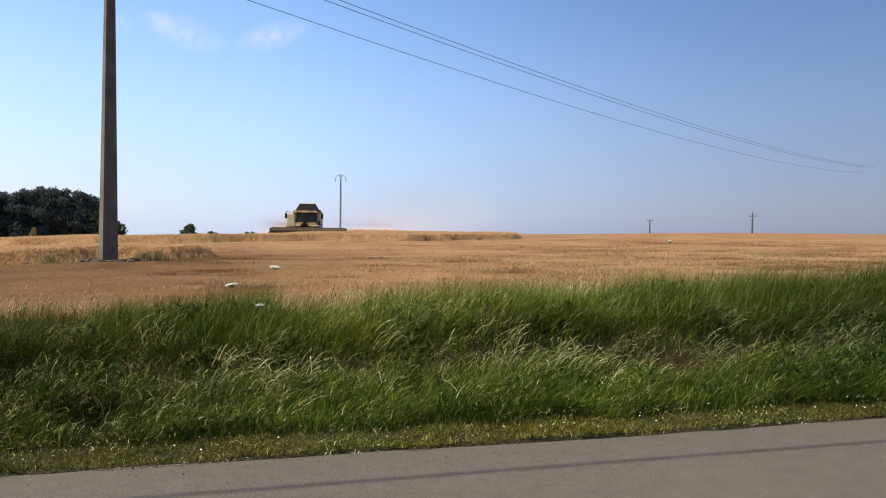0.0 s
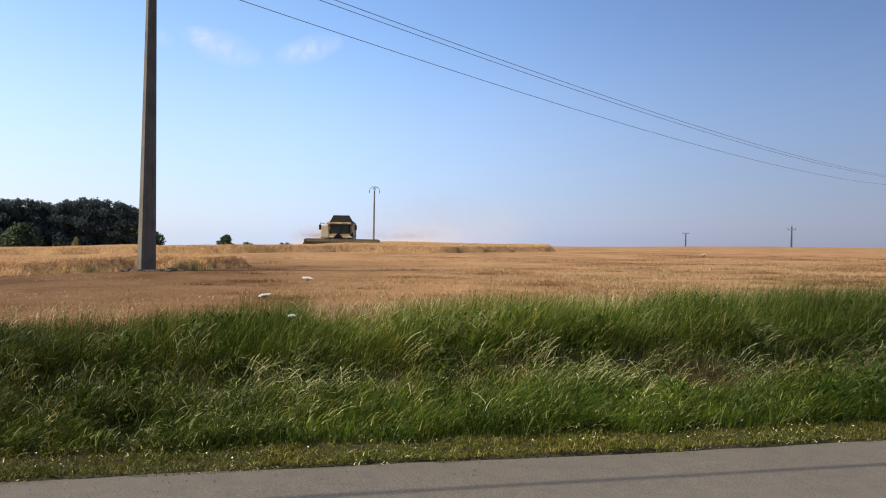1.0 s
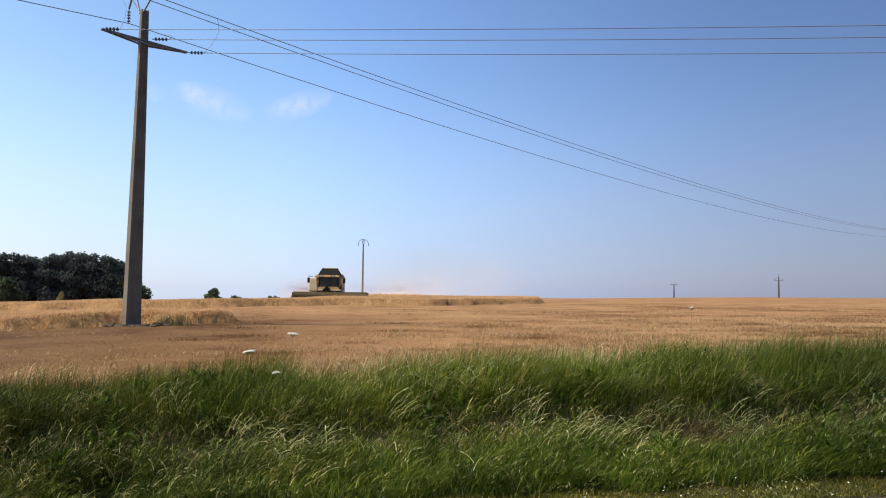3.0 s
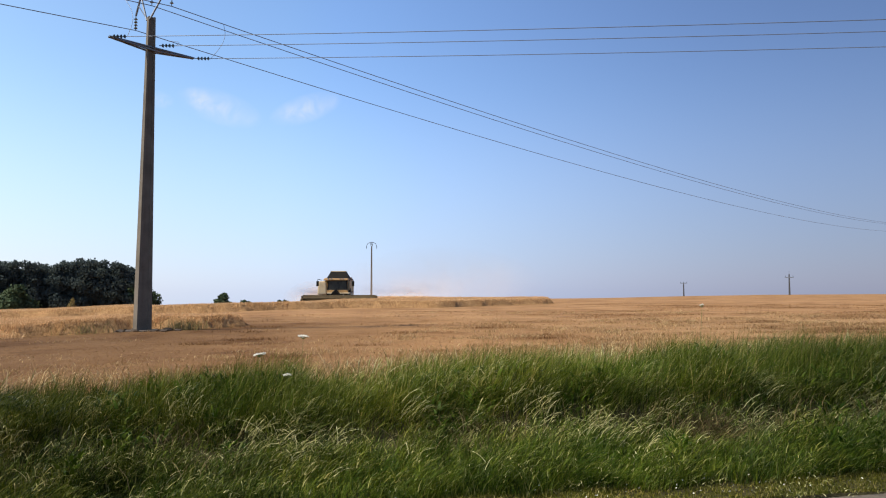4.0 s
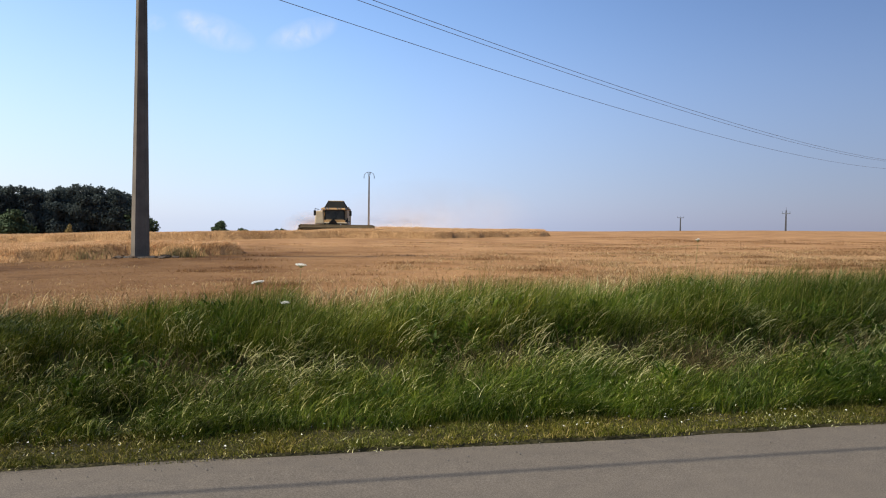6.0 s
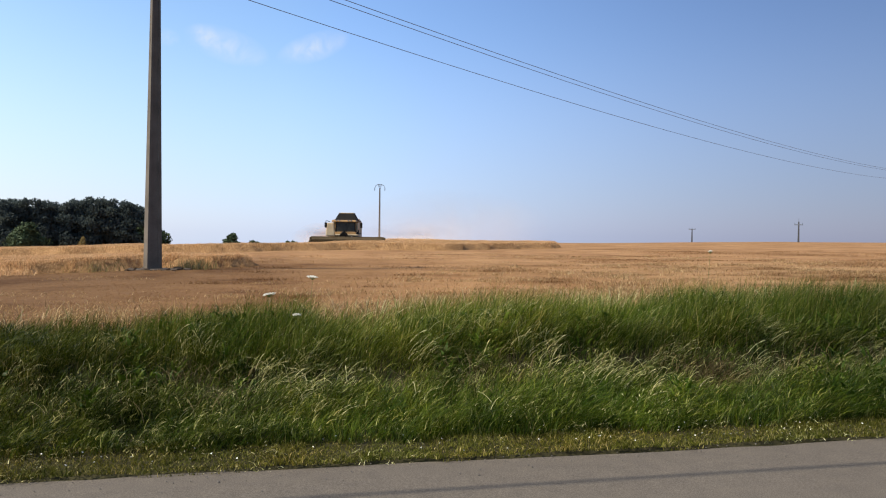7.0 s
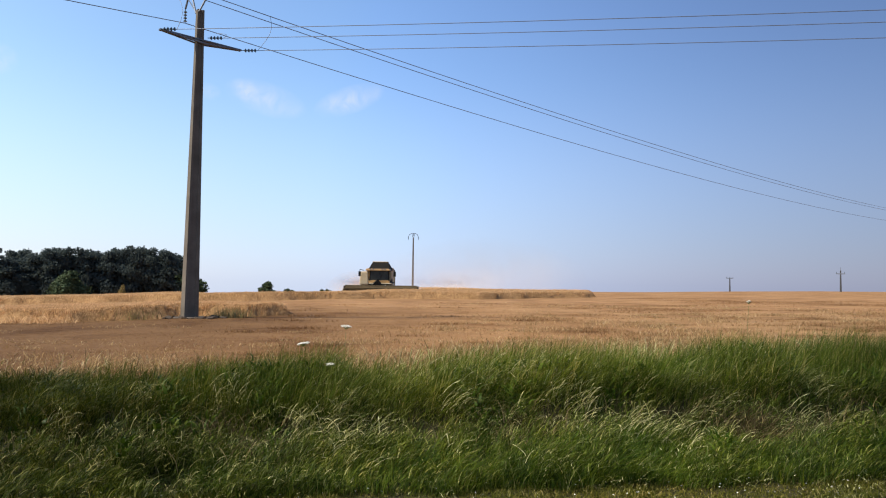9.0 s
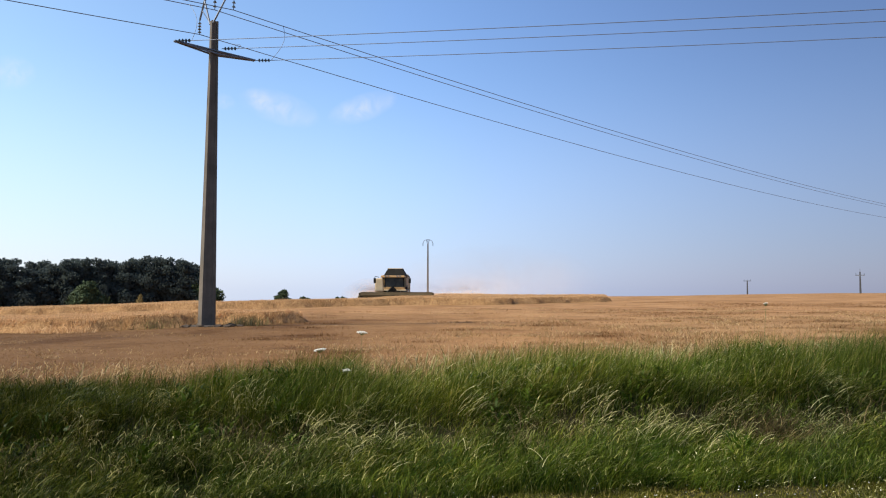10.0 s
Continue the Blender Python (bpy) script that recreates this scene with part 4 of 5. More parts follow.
for p in (arm_l, (arm_l + arm_r) / 2 + Vector((0.12, 0.1, 0.11)), arm_r):
    q = p + U2 * 0.62 - Vector((0, 0, 0.03))
    insulator(pole, p + U2 * 0.05, q)
    ends2.append(q)

# arched top bracket with three hanging strings
hang = [rel((-9.37, 24.99, 10.46)), rel((-8.67, 24.49, 11.13)), rel((-7.87, 24.03, 10.94))]
arch = [hang[0] + Vector((0, 0, 0.5)), hang[0] + Vector((0.25, -0.25, 1.1)), hang[1] + Vector((0.0, 0.0, 0.75)), hang[2] + Vector((-0.1, 0.1, 0.85)), hang[2] + Vector((0.15, -0.15, 0.5))]
part("arch_bracket", pipe(B(), arch, 0.035, 8), M_STEEL, pole, "dark arched steel bracket")
for foot_at, to in ((Vector((-0.08, 0.08, TOP - 0.1)), arch[1]), (Vector((0.08, -0.08, TOP - 0.1)), arch[3])):
    part("strut", tube(B(), foot_at, to, 0.03, 0.03, 8), M_STEEL, pole)
part("stay", tube(B(), Vector((-0.08, 0.08, TOP - 0.05)), (arch[0] + arch[1]) / 2, 0.018, 0.018, 6), M_STEEL, pole)
for h, a in zip(hang, (arch[0], arch[2], (arch[3] + arch[4]) / 2)):
    insulator(pole, a, h)

origin = Vector((POLE[0], POLE[1], pz))


def wire(name, pts, r, label, parent=None):
    cu = bpy.data.curves.new(name, "CURVE")
    cu.dimensions, cu.bevel_depth, cu.bevel_resolution = "3D", r, 1
    sp = cu.splines.new("POLY")
    sp.points.add(len(pts) - 1)
    for q, p in zip(sp.points, pts):
        q.co = (*p, 1)
    cu.materials.append(M_WIRE)
    ob = new(name, cu)
    if parent:
        ob.parent = parent
        return tagged(ob, label)
    return tagged(ob, label, "overhead wire", "overhead power wires", "structure")


for h, (a, b) in zip(hang, ((0.0526, 0.000455), (0.047, 0.00042), (0.045, 0.00042))):
    p = origin + h
    far = [p + U45 * s + Vector((0, 0, -a * s + b * s * s)) for s in np.linspace(0, 116, 40)]
    near = [p - U45 * s + Vector((0, 0, -0.07 * s + 0.0005 * s * s)) for s in np.linspace(100, 0, 40)]
    wire("power_wire", near + far[1:], 0.0135, "thin dark overhead power wire sagging away over the field")
for q in ends2:
    p = origin + q
    wire("power_wire", [p + U2 * s + Vector((0, 0, -0.036 * s + 0.00042 * s * s)) for s in np.linspace(0, 86, 40)], 0.011, "thin dark overhead power wire running along the field")
# loose jumpers between the two lines
for start, along, end in ((hang[1], -0.9, ends2[0]), (hang[0], 1.2, ends2[1]), (hang[2], 1.9, ends2[2])):
    a = start + U45 * along - Vector((0, 0, 0.05 * abs(along)))
    b = Vector(end)
    pts = [a.lerp(b, t) + Vector((0.25, -0.1, 0)) * math.sin(math.pi * t) for t in np.linspace(0, 1, 12)]
    wire("jumper", pts, 0.008, "thin jumper wire", pole)

# roadside cable overhead, whose shadow lies on the road
HC = 7.0
shift = Vector((to_sun.x, to_sun.y, 0)) * (HC / to_sun.z)
pts = []
for s in np.linspace(-60, 60, 41):
    x, y = from_plan(s, -0.58)
    pts.append(Vector((x, y, 0)) + shift + Vector((0, 0, HC + 0.0002 * s * s)))
wire("telephone_cable", pts, 0.017, "black telephone cable strung along the road")


# ---- far poles ----
def far_pole(az, dist, top_z, kind):
    x, y = dist * math.sin(radians(az)), dist * math.cos(radians(az))
    z = float(land(x, y))
    h = top_z - z
    p = thing("power_pole", "distant dark power pole with %s, standing in the field" % ("an arched bracket" if kind == "arch" else "a short crossarm"), "power pole", x, y, z, -az, "distant power poles")
    wide = 0.2 if kind == "arch" else 0.27
    part("shaft", box(B(), (-wide, -0.16, -0.4), (wide, 0.16, h), 0.02, (0.6, 0.7)), M_CONCRETE if kind == "arch" else M_WOODPOLE, p)
    if kind == "arch":
        pts = [Vector((-0.95, 0, h + 0.1)), Vector((-0.75, 0, h + 0.55)), Vector((-0.3, 0, h + 0.8)), Vector((0.3, 0, h + 0.8)), Vector((0.75, 0, h + 0.55)), Vector((0.95, 0, h + 0.1))]
        part("arch_bracket", pipe(B(), pts, 0.045, 6), M_STEEL, p)
        for k in (-1, 1):
            part("strut", tube(B(), (0.05 * k, 0, h - 0.1), (0.3 * k, 0, h + 0.8), 0.05, 0.05, 6), M_STEEL, p)
        for q in (-0.95, 0, 0.95):
            zz = h + (0.8 if q == 0 else 0.1)
            part("insulator", tube(B(), (q, 0, zz), (q, 0, zz - 0.5), 0.07, 0.07, 6), M_GLASSINS, p)
    else:
        zz = h - (0.15 if kind == "tee" else 0.9)
        part("crossarm", box(B(), (-1.15, -0.12, zz - 0.12), (1.15, 0.12, zz + 0.1), 0.02), M_STEEL, p)
        for q in (-1.0, 0.0, 1.0):
            part("insulator", tube(B(), (q, 0, zz), (q, 0, zz + (0.5 if kind == "tee" else 0.6)), 0.08, 0.05, 6), M_GLASSINS, p)
        if kind == "stack":
            part("spike", tube(B(), (0, 0, h - 0.2), (0, 0, h + 0.9), 0.09, 0.05, 6), M_STEEL, p)


far_pole(-3.15, 140, 10.2, "arch")
far_pole(20.38, 270, 4.75, "tee")
far_pole(27.45, 235, 6.6, "stack")


# ---- combine harvester ----
def combine():
    x, y = COMBINE
    c = thing("combine_harvester", "dusty yellow combine harvester with a dark raised grain tank, cutting wheat", "combine harvester", x, y, float(land(x, y)), 0)
    # body and engine hood behind the cab
    bm = box(B(), (-1.5, -0.6, 1.0), (1.15, 5.6, 2.55), 0.08)
    box(bm, (-1.35, 0.4, 2.5), (1.1, 3.4, 2.9), 0.06)
    part("body", bm, M_YELLOW, c, "dusty yellow bodywork")
    part("engine_hood", box(B(), (-1.3, 3.5, 2.5), (1.3, 5.5, 3.05), 0.1, (0.9, 0.9)), M_YELLOW, c)
    part("straw_hood", box(B(), (-1.1, 5.5, 1.0), (1.1, 6.6, 2.4), 0.1, (0.9, 0.7)), M_YELLOW, c)
    for px in (-1.62, 1.28):
        part("side_panel", box(B(), (px - 0.14, -0.9, 0.95), (px + 0.14, 4.8, 2.5), 0.07), M_CREAM, c, "pale dusty side panel")
    part("front_shield", box(B(), (-1.98, -1.5, 1.0), (-0.95, -1.2, 2.5), 0.14, (0.82, 1)), M_CREAM, c, "pale dusty panel beside the cab")
    # raised grain tank
    bm = B()
    lo = [bm.verts.new(v) for v in ((-1.2, 0.2, 2.8), (1.25, 0.2, 2.8), (1.25, 3.2, 2.8), (-1.2, 3.2, 2.8))]
    hi = [bm.verts.new(v) for v in ((-0.78, 0.8, 3.62), (0.8, 0.8, 3.62), (0.8, 2.7, 3.62), (-0.78, 2.7, 3.62))]
    for i in range(4):
        bm.faces.new((lo[i], lo[(i + 1) % 4], hi[(i + 1) % 4], hi[i]))
    bm.faces.new(hi)
    bm.faces.new(lo[::-1])
    tank = part("grain_tank", bm, M_DARK, c, "dark raised grain tank covers")
    part("tank_rim", pipe(B(), [(-0.78, 0.8, 3.63), (0.8, 0.8, 3.63), (0.8, 2.7, 3.63), (-0.78, 2.7, 3.63), (-0.78, 0.8, 3.63)], 0.045), M_CREAM, tank)
    # cab
    cab = part("cab", box(B(), (-0.95, -1.7, 1.2), (1.3, -0.2, 1.52), 0.04), M_YELLOW, c, "driver's cab with a wide dark windscreen")
    bm = box(B(), (-0.8, -1.68, 1.52), (1.16, -0.25, 2.6), 0.05, (0.97, 0.93))
    part("cab_glazing", bm, M_WINDOW, cab, "dark reflecting glass")
    for px in (-0.84, 1.2):
        for py in (-1.68, -0.28):
            part("pillar", tube(B(), (px, py, 1.5), (px * 0.97, py * 0.97, 2.63), 0.05, 0.05, 6), M_DARK, cab)
    part("roof", box(B(), (-1.3, -2.0, 2.58), (1.34, -0.1, 2.8), 0.06, (0.95, 0.95)), M_YELLOW, cab, "dusty yellow cab roof with work lights")
    for k in (-0.75, -0.45, 0.5, 0.8):
        part("work_light", tube(B(), (k, -2.03, 2.73), (k, -1.97, 2.73), 0.08, 0.07, 10), M_STEEL, cab)
    for k, px in ((-1, -1.45), (1, 1.4)):
        part("mirror_arm", pipe(B(), [(px, -1.7, 2.6), (px + 0.42 * k, -1.9, 2.7), (px + 0.45 * k, -1.9, 2.5)], 0.03), M_DARK, cab)
        part("mirror", box(B(), (px + 0.45 * k - 0.13, -1.95, 1.95), (px + 0.45 * k + 0.13, -1.87, 2.5), 0.03), M_DARK, cab)
    part("bumper", box(B(), (-0.9, -1.95, 1.1), (1.5, -1.72, 1.24), 0.04), M_CREAM, cab, "pale dusty bumper below the windscreen")
    part("wiper", tube(B(), (0.2, -1.72, 1.56), (0.5, -1.68, 2.2), 0.018, 0.018, 6), M_DARK, cab)
    # platform, ladder and rails
    part("platform", box(B(), (0.95, -1.6, 1.28), (1.75, -0.2, 1.36), 0.02), M_DARK, c)
    for px in (1.3, 1.72):
        part("ladder_rail", tube(B(), (px, -1.75, 0.3), (px, -1.5, 1.4), 0.03, 0.03, 6), M_STEEL, c)
    for k in range(4):
        z = 0.45 + 0.27 * k
        part("ladder_step", box(B(), (1.3, -1.75 + 0.22 * (z - 0.3) - 0.06, z - 0.02), (1.72, -1.75 + 0.22 * (z - 0.3) + 0.06, z + 0.02)), M_STEEL, c)
    part("handrail", pipe(B(), [(1.72, -1.55, 1.36), (1.72, -1.55, 2.45), (1.72, -0.3, 2.45), (1.72, -0.3, 1.36)], 0.04), M_CREAM, c, "pale handrail")
    part("unloading_auger", tube(B(), (1.1, 1.2, 2.62), (1.1, 6.4, 2.7), 0.17, 0.17, 12), M_YELLOW, c)
    # wheels
    for k in (-1, 1):
        for yy, r, w, px in ((-0.3, 0.88, 0.62, 1.15), (4.3, 0.58, 0.42, 1.1)):
            bm = tube(B(), (px * k - w / 2, yy, r), (px * k + w / 2, yy, r), r, r, 28)
            for a in range(24):
                an = a * math.tau / 24
                m = Matrix.Translation((px * k, yy + r * math.cos(an), r + r * math.sin(an))) @ Matrix.Rotation(an, 4, "X") @ Matrix.Rotation(0.4 * (1 if a % 2 else -1), 4, "Y")
                bmesh.ops.create_cube(bm, size=1, matrix=m @ Matrix.Diagonal((w * 0.55, 0.05, 0.06, 1)))
            wheel = part("wheel", bm, M_RUBBER, c, "black lugged tyre on a yellow rim")
            part("rim", tube(B(), (px * k - w * 0.52, yy, r), (px * k + w * 0.52, yy, r), r * 0.55, r * 0.55, 20), M_YELLOW, wheel)
    # feeder house and cutting header
    bm = B()
    tube(bm, (0, -0.6, 1.15), (0, -2.6, 0.75), 0.75, 0.72, 4)
    part("feeder_house", bm, M_DARK, c, "dark sloping feeder house")
    header = part("header", box(B(), (-4.15, -2.75, 0.22), (4.25, -2.55, 0.82), 0.04), M_HEADER, c, "wide dusty cutting header")
    part("top_beam", box(B(), (-4.2, -2.8, 0.78), (4.3, -2.5, 0.88), 0.04), M_HEADER, header)
    part("table", box(B(), (-4.15, -4.1, 0.22), (4.25, -2.6, 0.32), 0.02), M_HEADER, header)
    part("feed_auger", tube(B(), (-4.1, -3.0, 0.62), (4.2, -3.0, 0.62), 0.24, 0.24, 14), M_HEADER, header)
    for px in (-4.2, 4.3):
        bm = box(B(), (px - 0.06, -3.6, 0.2), (px + 0.06, -2.5, 0.86), 0.03)
        tube(bm, (px, -3.55, 0.45), (px, -4.5, 0.25), 0.16, 0.04, 6)
        part("divider", bm, M_HEADER, header, "dusty pointed crop divider")
    reel = part("reel", tube(B(), (-4.1, -3.6, 0.62), (4.2, -3.6, 0.62), 0.07, 0.07, 10), M_HEADER, header)
    for a in range(6):
        an = a * math.tau / 6 + 0.3
        py, pz0 = -3.6 + 0.48 * math.cos(an), 0.62 + 0.3 * math.sin(an)
        part("bat", tube(B(), (-4.1, py, pz0), (4.2, py, pz0), 0.028, 0.028, 6), M_HEADER, reel)
        for px in (-4.05, -1.2, 1.3, 4.1):
            part("spoke", tube(B(), (px, -3.6, 0.62), (px, py, pz0), 0.02, 0.02, 5), M_HEADER, reel)

    header.location = (0.5, 0, 0.05)
    header.scale = (0.91, 1, 1)
    c.scale = (1.04, 1, 1.01)


combine()


# ---- trees ----
def foliage(rng, lobes, leaf, count):
    """Many small leaf clumps over a set of uneven lobes, open in places."""
    verts, faces = [], []
    for (cx, cy, cz, rx, ry, rz) in lobes:
        k = int(count * (rx * rz) / sum(l[3] * l[5] for l in lobes))
        d = rng.normal(size=(k, 3))
        d /= np.linalg.norm(d, axis=1)[:, None]
        r = 1.0 - 0.55 * rng.uniform(0, 1, k) ** 2.2 + rng.normal(0, 0.07, k)
        p = d * r[:, None] * (rx, ry, rz) + (cx, cy, cz)
        a = rng.normal(size=(k, 3))
        u = a / np.linalg.norm(a, axis=1)[:, None]
        b = np.cross(u, d + rng.normal(0, 0.4, (k, 3)))
        v = b / np.linalg.norm(b, axis=1)[:, None]
        size = leaf * rng.uniform(0.5, 1.4, k)[:, None]
        for q in range(k):
            n0 = len(verts)
            c, e, f = p[q], u[q] * size[q], v[q] * size[q] * 0.7
            verts += [tuple(c - e), tuple(c + f * 0.9 - e * 0.2), tuple(c + e), tuple(c - f)]
            faces.append((n0, n0 + 1, n0 + 2, n0 + 3))
    return verts, faces


def tree(name, label, category, height, crown_from, radius, seed, mat, leaf, count, group, lobes=9, flat=0.7):
    rng = np.random.default_rng(seed)
    t = thing(name, label, category, 0, 0, 0, 0, group)
    bm = B()
    bend = rng.normal(0, 0.25, 2)
    tube(bm, (0, 0, -0.5), (bend[0] * 0.4, bend[1] * 0.4, height * 0.5), 0.24 * height / 12, 0.16 * height / 12, 8)
    tube(bm, (bend[0] * 0.4, bend[1] * 0.4, height * 0.5), (bend[0], bend[1], height * 0.85), 0.16 * height / 12, 0.05, 8)
    shapes = []
    for k in range(lobes):
        f = k / max(1, lobes - 1)
        a, zz = rng.uniform(0, math.tau), height * (crown_from + (0.92 - crown_from) * f)
        off = radius * 0.6 * (1 - 0.5 * f) * rng.uniform(0.4, 1)
        r = radius * (0.62 - 0.24 * f) * rng.uniform(0.8, 1.2)
        cx, cy = bend[0] * f + off * math.cos(a), bend[1] * f + off * math.sin(a)
        shapes.append((cx, cy, zz, r, r, r * flat))
        tube(bm, (bend[0] * f * 0.6, bend[1] * f * 0.6, zz - r * 0.7), (cx, cy, zz), 0.08 * height / 12, 0.03, 6)
    part("trunk", bm, M_BARK, t)
    v, f = foliage(rng, shapes, leaf, count)
    crown = new("crown", mesh_of("crown", v, f, [mat]))
    crown.parent = t
    return t


def place(t, az, dist, scale, turn, first):
    x, y = dist * math.sin(radians(az)), dist * math.cos(radians(az))
    m = pose(x, y, float(land(x, y)) - 0.05, 0, 0, turn) @ Matrix.Diagonal((scale[0], scale[0], scale[1], 1))
    if first:
        t.matrix_world = m
        return t
    return copy_thing(t, m)


PINE = "dark green pine tree at the edge of a distant wood"
kinds = [tree("pine_tree", PINE, "tree", 13.2, 0.16, 4.6, 101 + k, M_CROWN, 0.34, 5200, "trees of the distant wood", 16, 0.6) for k in range(4)]
rng = random.Random(5)
used = [0, 0, 0, 0]
for row, (dist, step) in enumerate(((236, 0.85), (243, 0.8), (252, 0.85))):
    az = -41.0 + 0.35 * row
    while az < -19.9 + 0.1 * row:
        k = rng.randrange(4)
        tall = rng.uniform(0.86, 1.18) * (1.0 if az < -20.6 else 0.86)
        if used[k]:
            t = copy_thing(kinds[k], Matrix.Identity(4))
            x, y = dist * math.sin(radians(az)), dist * math.cos(radians(az))
            t.matrix_basis = pose(x, y, float(land(x, y)) - 0.05, 0, 0, rng.uniform(0, 360))
            t.scale = (rng.uniform(0.85, 1.1),) * 2 + (tall,)
        else:
            place(kinds[k], az, dist, (1.0, tall), rng.uniform(0, 360), True)
            used[k] = 1
        az += step * rng.uniform(0.75, 1.25)

HEDGE = "green leafy bush growing at the foot of the wood"
bush = tree("bush", HEDGE, "bush", 5.0, 0.18, 3.2, 131, M_LEAF, 0.24, 4000, "bushes by the wood", 9, 0.85)
place(bush, -27.7, 228, (1.7, 1.4), 40, True)
for az, dist, a, b, turn in ((-20.0, 236, 1.15, 1.1, 120), (-19.75, 238, 0.9, 1.02, 10)):
    place(bush, az, dist, (a, b), turn, False)

dry = tree("dry_bush", "small tan withered bush at the foot of the wood", "bush", 5.0, 0.15, 3.2, 133, M_WEED, 0.24, 1500, "bushes by the wood", 7, 0.85)
place(dry, -24.2, 229, (0.42, 0.72), 20, True)

lone = tree("round_tree", "small round dark tree alone on the horizon", "tree", 4.4, 0.3, 1.9, 141, M_LEAF, 0.3, 1800, "lone trees on the horizon", 8, 0.95)
for k, (az, dist, top_el, wide) in enumerate(((-14.14, 262, -0.12, 1.5), (-12.45, 300, -0.71, 1.0), (-12.2, 302, -0.77, 0.8), (-10.15, 300, -0.7, 0.7), (-9.85, 301, -0.68, 0.6), (-9.5, 300, -0.74, 0.6))):
    x, y = dist * math.sin(radians(az)), dist * math.cos(radians(az))
    top = 1.6 + dist * math.tan(radians(top_el)) - float(land(x, y))
    place(lone, az, dist, (wide, max(0.3, top / 4.4)), 70 * k, k == 0)


# ---- wild carrot flowers along the bank ----
def umbel(az, el, dist, size, tilt, seed):
    rng = np.random.default_rng(seed)
    x, y = dist * math.sin(radians(az)), dist * math.cos(radians(az))
    z = 1.6 + dist * math.tan(radians(el))
    g = float(land(x, y))
    f = thing("wild_carrot", "white wild carrot flower head on a thin stem above the grass", "wildflower", x, y, g, 0, "white wildflowers")
    h = z - g
    bm = B()
    pipe(bm, [(-0.05, 0.02, -0.02), (-0.02, 0.01, h * 0.5), (0, 0, h - 0.05)], 0.0019, 6)
    part("stem", bm, M_STEM, f)
    bm, rays = B(), B()
    for k in range(44):
        r, a = size / 2 * math.sqrt((k + 0.5) / 44), k * 2.39996
        px, py = r * math.cos(a), r * math.sin(a)
        pz0 = h + 0.012 * (1 - (r / (size / 2)) ** 2) + tilt * px + float(rng.normal(0, 0.003))
        m = Matrix.Translation((px, py, pz0)) @ Matrix.Diagonal((1, 1, 0.4, 1))
        bmesh.ops.create_icosphere(bm, subdivisions=1, radius=size * 0.085, matrix=m)
        if k % 3 == 0:
            tube(rays, (0, 0, h - 0.03), (px, py, pz0), 0.0015, 0.0015, 4)
    part("flower_head", bm, M_PETAL, f, "flat white umbel of tiny florets")
    part("rays", rays, M_STEM, f)


for k, (az, el, dist, size, tilt) in enumerate(((-11.4, -4.63, 7.9, 0.125, 0.15), (-8.2, -3.34, 8.4, 0.12, -0.1), (-9.35, -6.2, 7.4, 0.085, 0.05),
                                                 (21.65, -0.98, 9.6, 0.052, 0.1))):
    umbel(az, el, dist, size, tilt, 200 + k)


# ---- thin clouds, kilometres away ----
def cloud(az, el, wide, tall, lean, strength, seed):
    def build(n, l, p):
        co, mp = n.new("ShaderNodeTexCoord"), n.new("ShaderNodeMapping")
        l.new(co.outputs["Object"], mp.inputs[0])
        mp.inputs["Scale"].default_value = (1.0 / wide, 1.0 / tall, 0)
        ln = n.new("ShaderNodeVectorMath")
        ln.operation = "LENGTH"
        l.new(mp.outputs[0], ln.inputs[0])
        soft = ramp(n, l, ln.outputs["Value"], [(0.0, (0.8, 0.8, 0.8)), (0.5, (0.4, 0.4, 0.4)), (1.0, (0, 0, 0))])
        t = n.new("ShaderNodeTexNoise")
        t.inputs["Scale"].default_value, t.inputs["Detail"].default_value = 2.0 / wide, 3
        t.inputs["Distortion"].default_value = 0.6
        l.new(co.outputs["Object"], t.inputs["Vector"])
        wisps = ramp(n, l, t.outputs["Fac"], [(0.22, (0, 0, 0)), (0.85, (1, 1, 1))])
        m = n.new("ShaderNodeMath")
        m.operation = "MULTIPLY"
        l.new(soft, m.inputs[0])
        l.new(wisps, m.inputs[1])
        k = n.new("ShaderNodeMath")
        k.operation = "MULTIPLY"
        k.inputs[1].default_value = strength
        l.new(m.outputs[0], k.inputs[0])
        glow, clear, mix = n.new("ShaderNodeEmission"), n.new("ShaderNodeBsdfTransparent"), n.new("ShaderNodeMixShader")
        glow.inputs[0].default_value, glow.inputs[1].default_value = (0.93, 0.97, 1, 1), 0.62
        l.new(k.outputs[0], mix.inputs[0])
        l.new(clear.outputs[0], mix.inputs[1])
        l.new(glow.outputs[0], mix.inputs[2])
        l.new(mix.outputs[0], n["Material Output"].inputs[0])
    mat = material("thin_cloud", build)
    verts, faces = [], []
    for j in range(9):
        for i in range(17):
            u, v = (i / 8 - 1) * wide, (j / 4 - 1) * tall
            verts.append((u, v, 0.15 * wide * math.cos(u / wide * 1.5) * math.cos(v / tall * 1.5)))
    faces = [(j * 17 + i, j * 17 + i + 1, j * 17 + i + 18, j * 17 + i + 17) for j in range(8) for i in range(16)]
    ob = new("cloud", mesh_of("cloud", verts, faces, [mat]))
    d = 4200
    c = Vector((d * math.sin(radians(az)) * math.cos(radians(el)), d * math.cos(radians(az)) * math.cos(radians(el)), d * math.sin(radians(el))))
    ob.matrix_world = look(c, (0, 0, 0)) @ Matrix.Rotation(math.pi, 4, "Y") @ pose(0, 0, 0, 0, 0, lean)
    ob.visible_shadow = False
    tagged(ob, "small wispy white cloud in the blue sky", "cloud", "thin clouds", "structure")


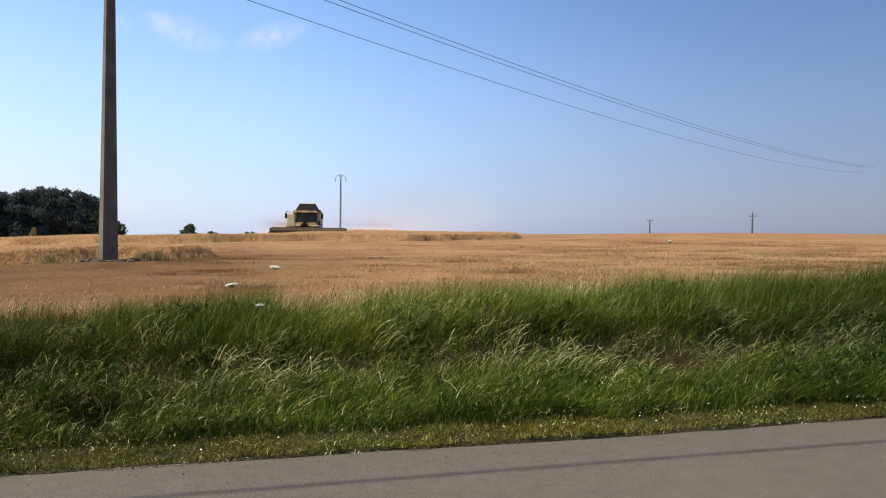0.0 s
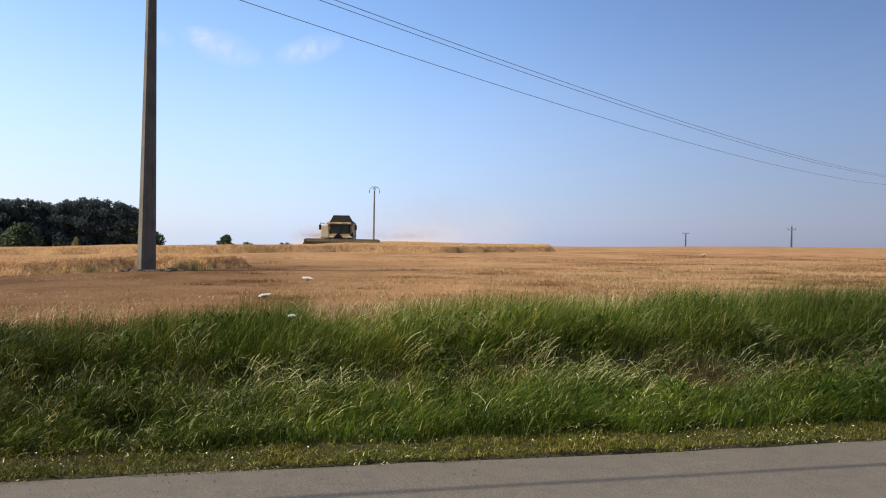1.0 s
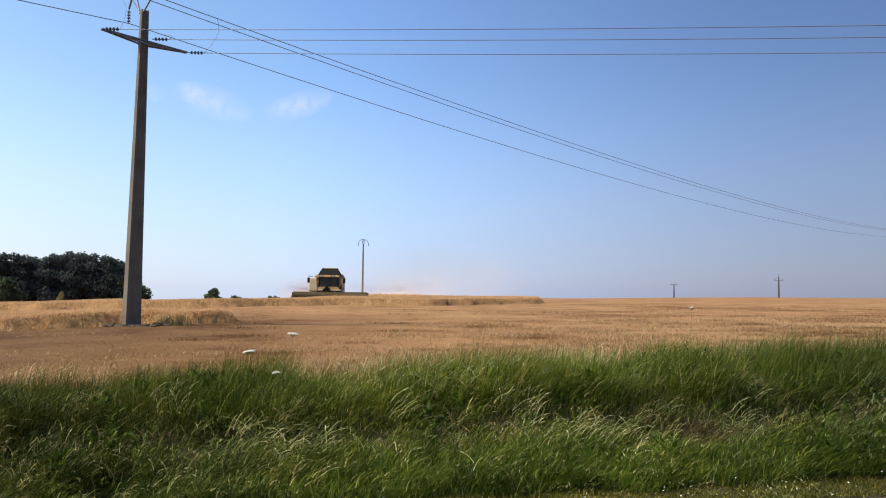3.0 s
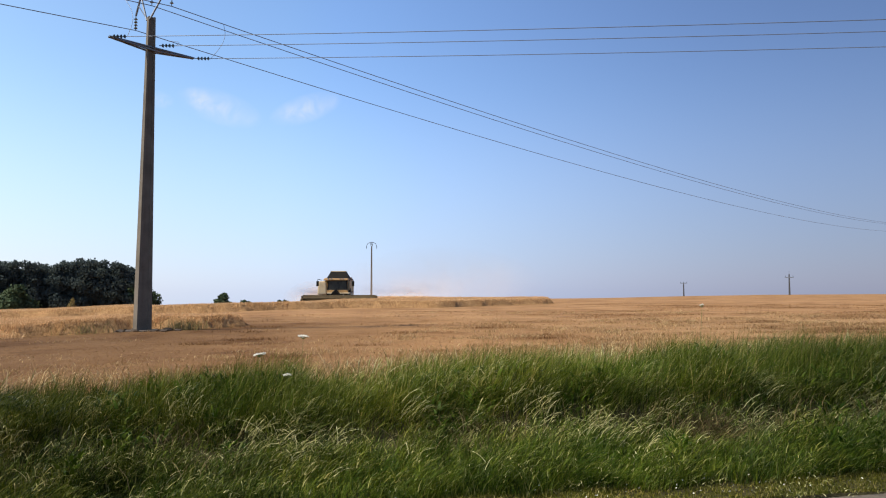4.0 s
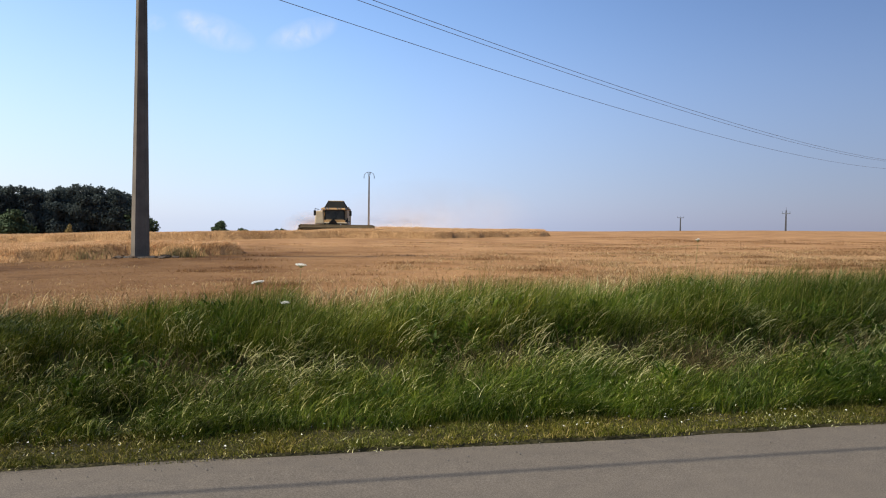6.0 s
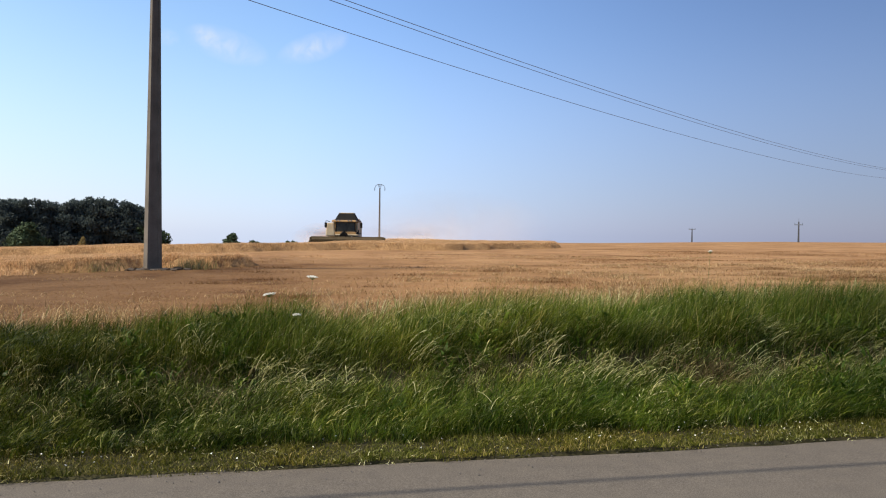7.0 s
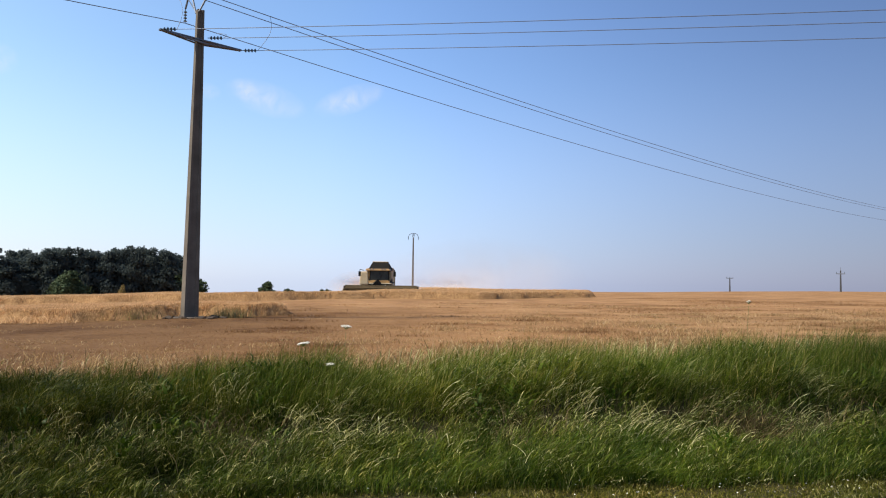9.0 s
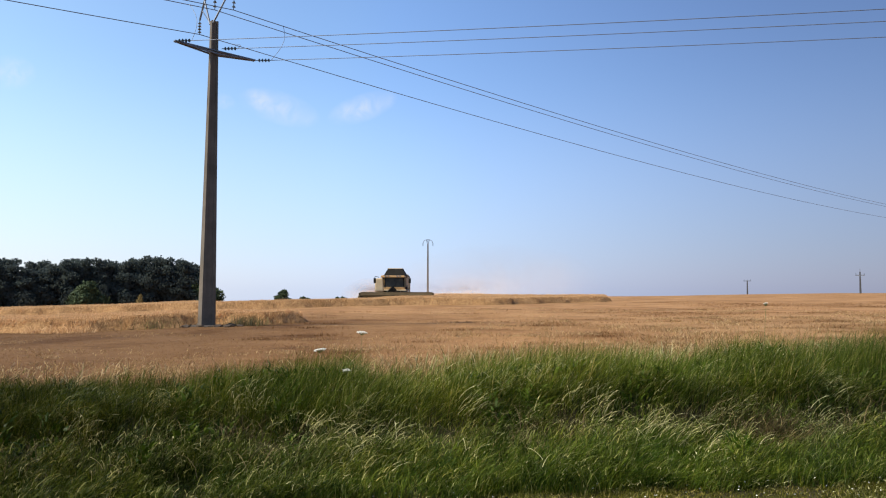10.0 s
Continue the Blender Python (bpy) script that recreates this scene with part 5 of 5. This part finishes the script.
for k, row in enumerate(((-14.6, 13.6, 230, 95, -14, 1.0), (-16.1, 14.05, 90, 60, -30, 0.85), (-8.3, 13.85, 210, 80, 20, 1.2), (-32.6, 14.3, 110, 90, 20, 0.7), (-18.8, 13.8, 70, 50, 0, 0.5))):
    cloud(*row, 300 + k)


# ---- dust that hangs behind the combine ----
def dust(x, y, z, wide, tall, strength):
    def build(n, l, p):
        co, mp, ln = n.new("ShaderNodeTexCoord"), n.new("ShaderNodeMapping"), n.new("ShaderNodeVectorMath")
        l.new(co.outputs["Object"], mp.inputs[0])
        mp.inputs["Scale"].default_value = (1.0 / wide, 0, 1.0 / tall)
        ln.operation = "LENGTH"
        l.new(mp.outputs[0], ln.inputs[0])
        soft = ramp(n, l, ln.outputs["Value"], [(0.0, (1, 1, 1)), (0.5, (0.4, 0.4, 0.4)), (1.0, (0, 0, 0))])
        t = n.new("ShaderNodeTexNoise")
        t.inputs["Scale"].default_value, t.inputs["Detail"].default_value = 0.8 / tall, 2
        l.new(co.outputs["Object"], t.inputs["Vector"])
        m = n.new("ShaderNodeMath")
        m.operation = "MULTIPLY"
        l.new(soft, m.inputs[0])
        l.new(ramp(n, l, t.outputs["Fac"], [(0.05, (0, 0, 0)), (0.95, (strength, strength, strength))]), m.inputs[1])
        haze, clear, mix = n.new("ShaderNodeBsdfTranslucent"), n.new("ShaderNodeBsdfTransparent"), n.new("ShaderNodeMixShader")
        haze.inputs[0].default_value = (0.95, 0.76, 0.58, 1)
        body, both = n.new("ShaderNodeBsdfDiffuse"), n.new("ShaderNodeMixShader")
        body.inputs[0].default_value = (0.95, 0.76, 0.58, 1)
        l.new(haze.outputs[0], both.inputs[1])
        l.new(body.outputs[0], both.inputs[2])
        l.new(m.outputs[0], mix.inputs[0])
        l.new(clear.outputs[0], mix.inputs[1])
        l.new(both.outputs[0], mix.inputs[2])
        l.new(mix.outputs[0], n["Material Output"].inputs[0])
    verts = []
    for j in range(9):
        for i in range(13):
            u, v = i / 6 - 1, j / 4 - 1
            verts.append((u * wide, 2.5 * math.cos(u * 1.6) * math.cos(v * 1.6), v * tall))
    faces = [(j * 13 + i, j * 13 + i + 1, j * 13 + i + 14, j * 13 + i + 13) for j in range(8) for i in range(12)]
    ob = new("dust_cloud", mesh_of("dust_cloud", verts, faces, [material("field_dust", build)]))
    for f in ob.data.polygons:
        f.use_smooth = True
    ob.location, ob.rotation_euler = (x, y, z), (0, 0, radians(-45))
    ob.visible_shadow = False
    tagged(ob, "thin pale orange harvest dust drifting behind the combine", "dust", "harvest dust", "stuff")


dust(2.0, 102, 2.0, 20, 6.0, 0.6)
dust(-13.2, 96, 0.9, 6.0, 2.2, 2.4)
dust(-2.5, 97, 1.0, 12, 2.2, 0.7)
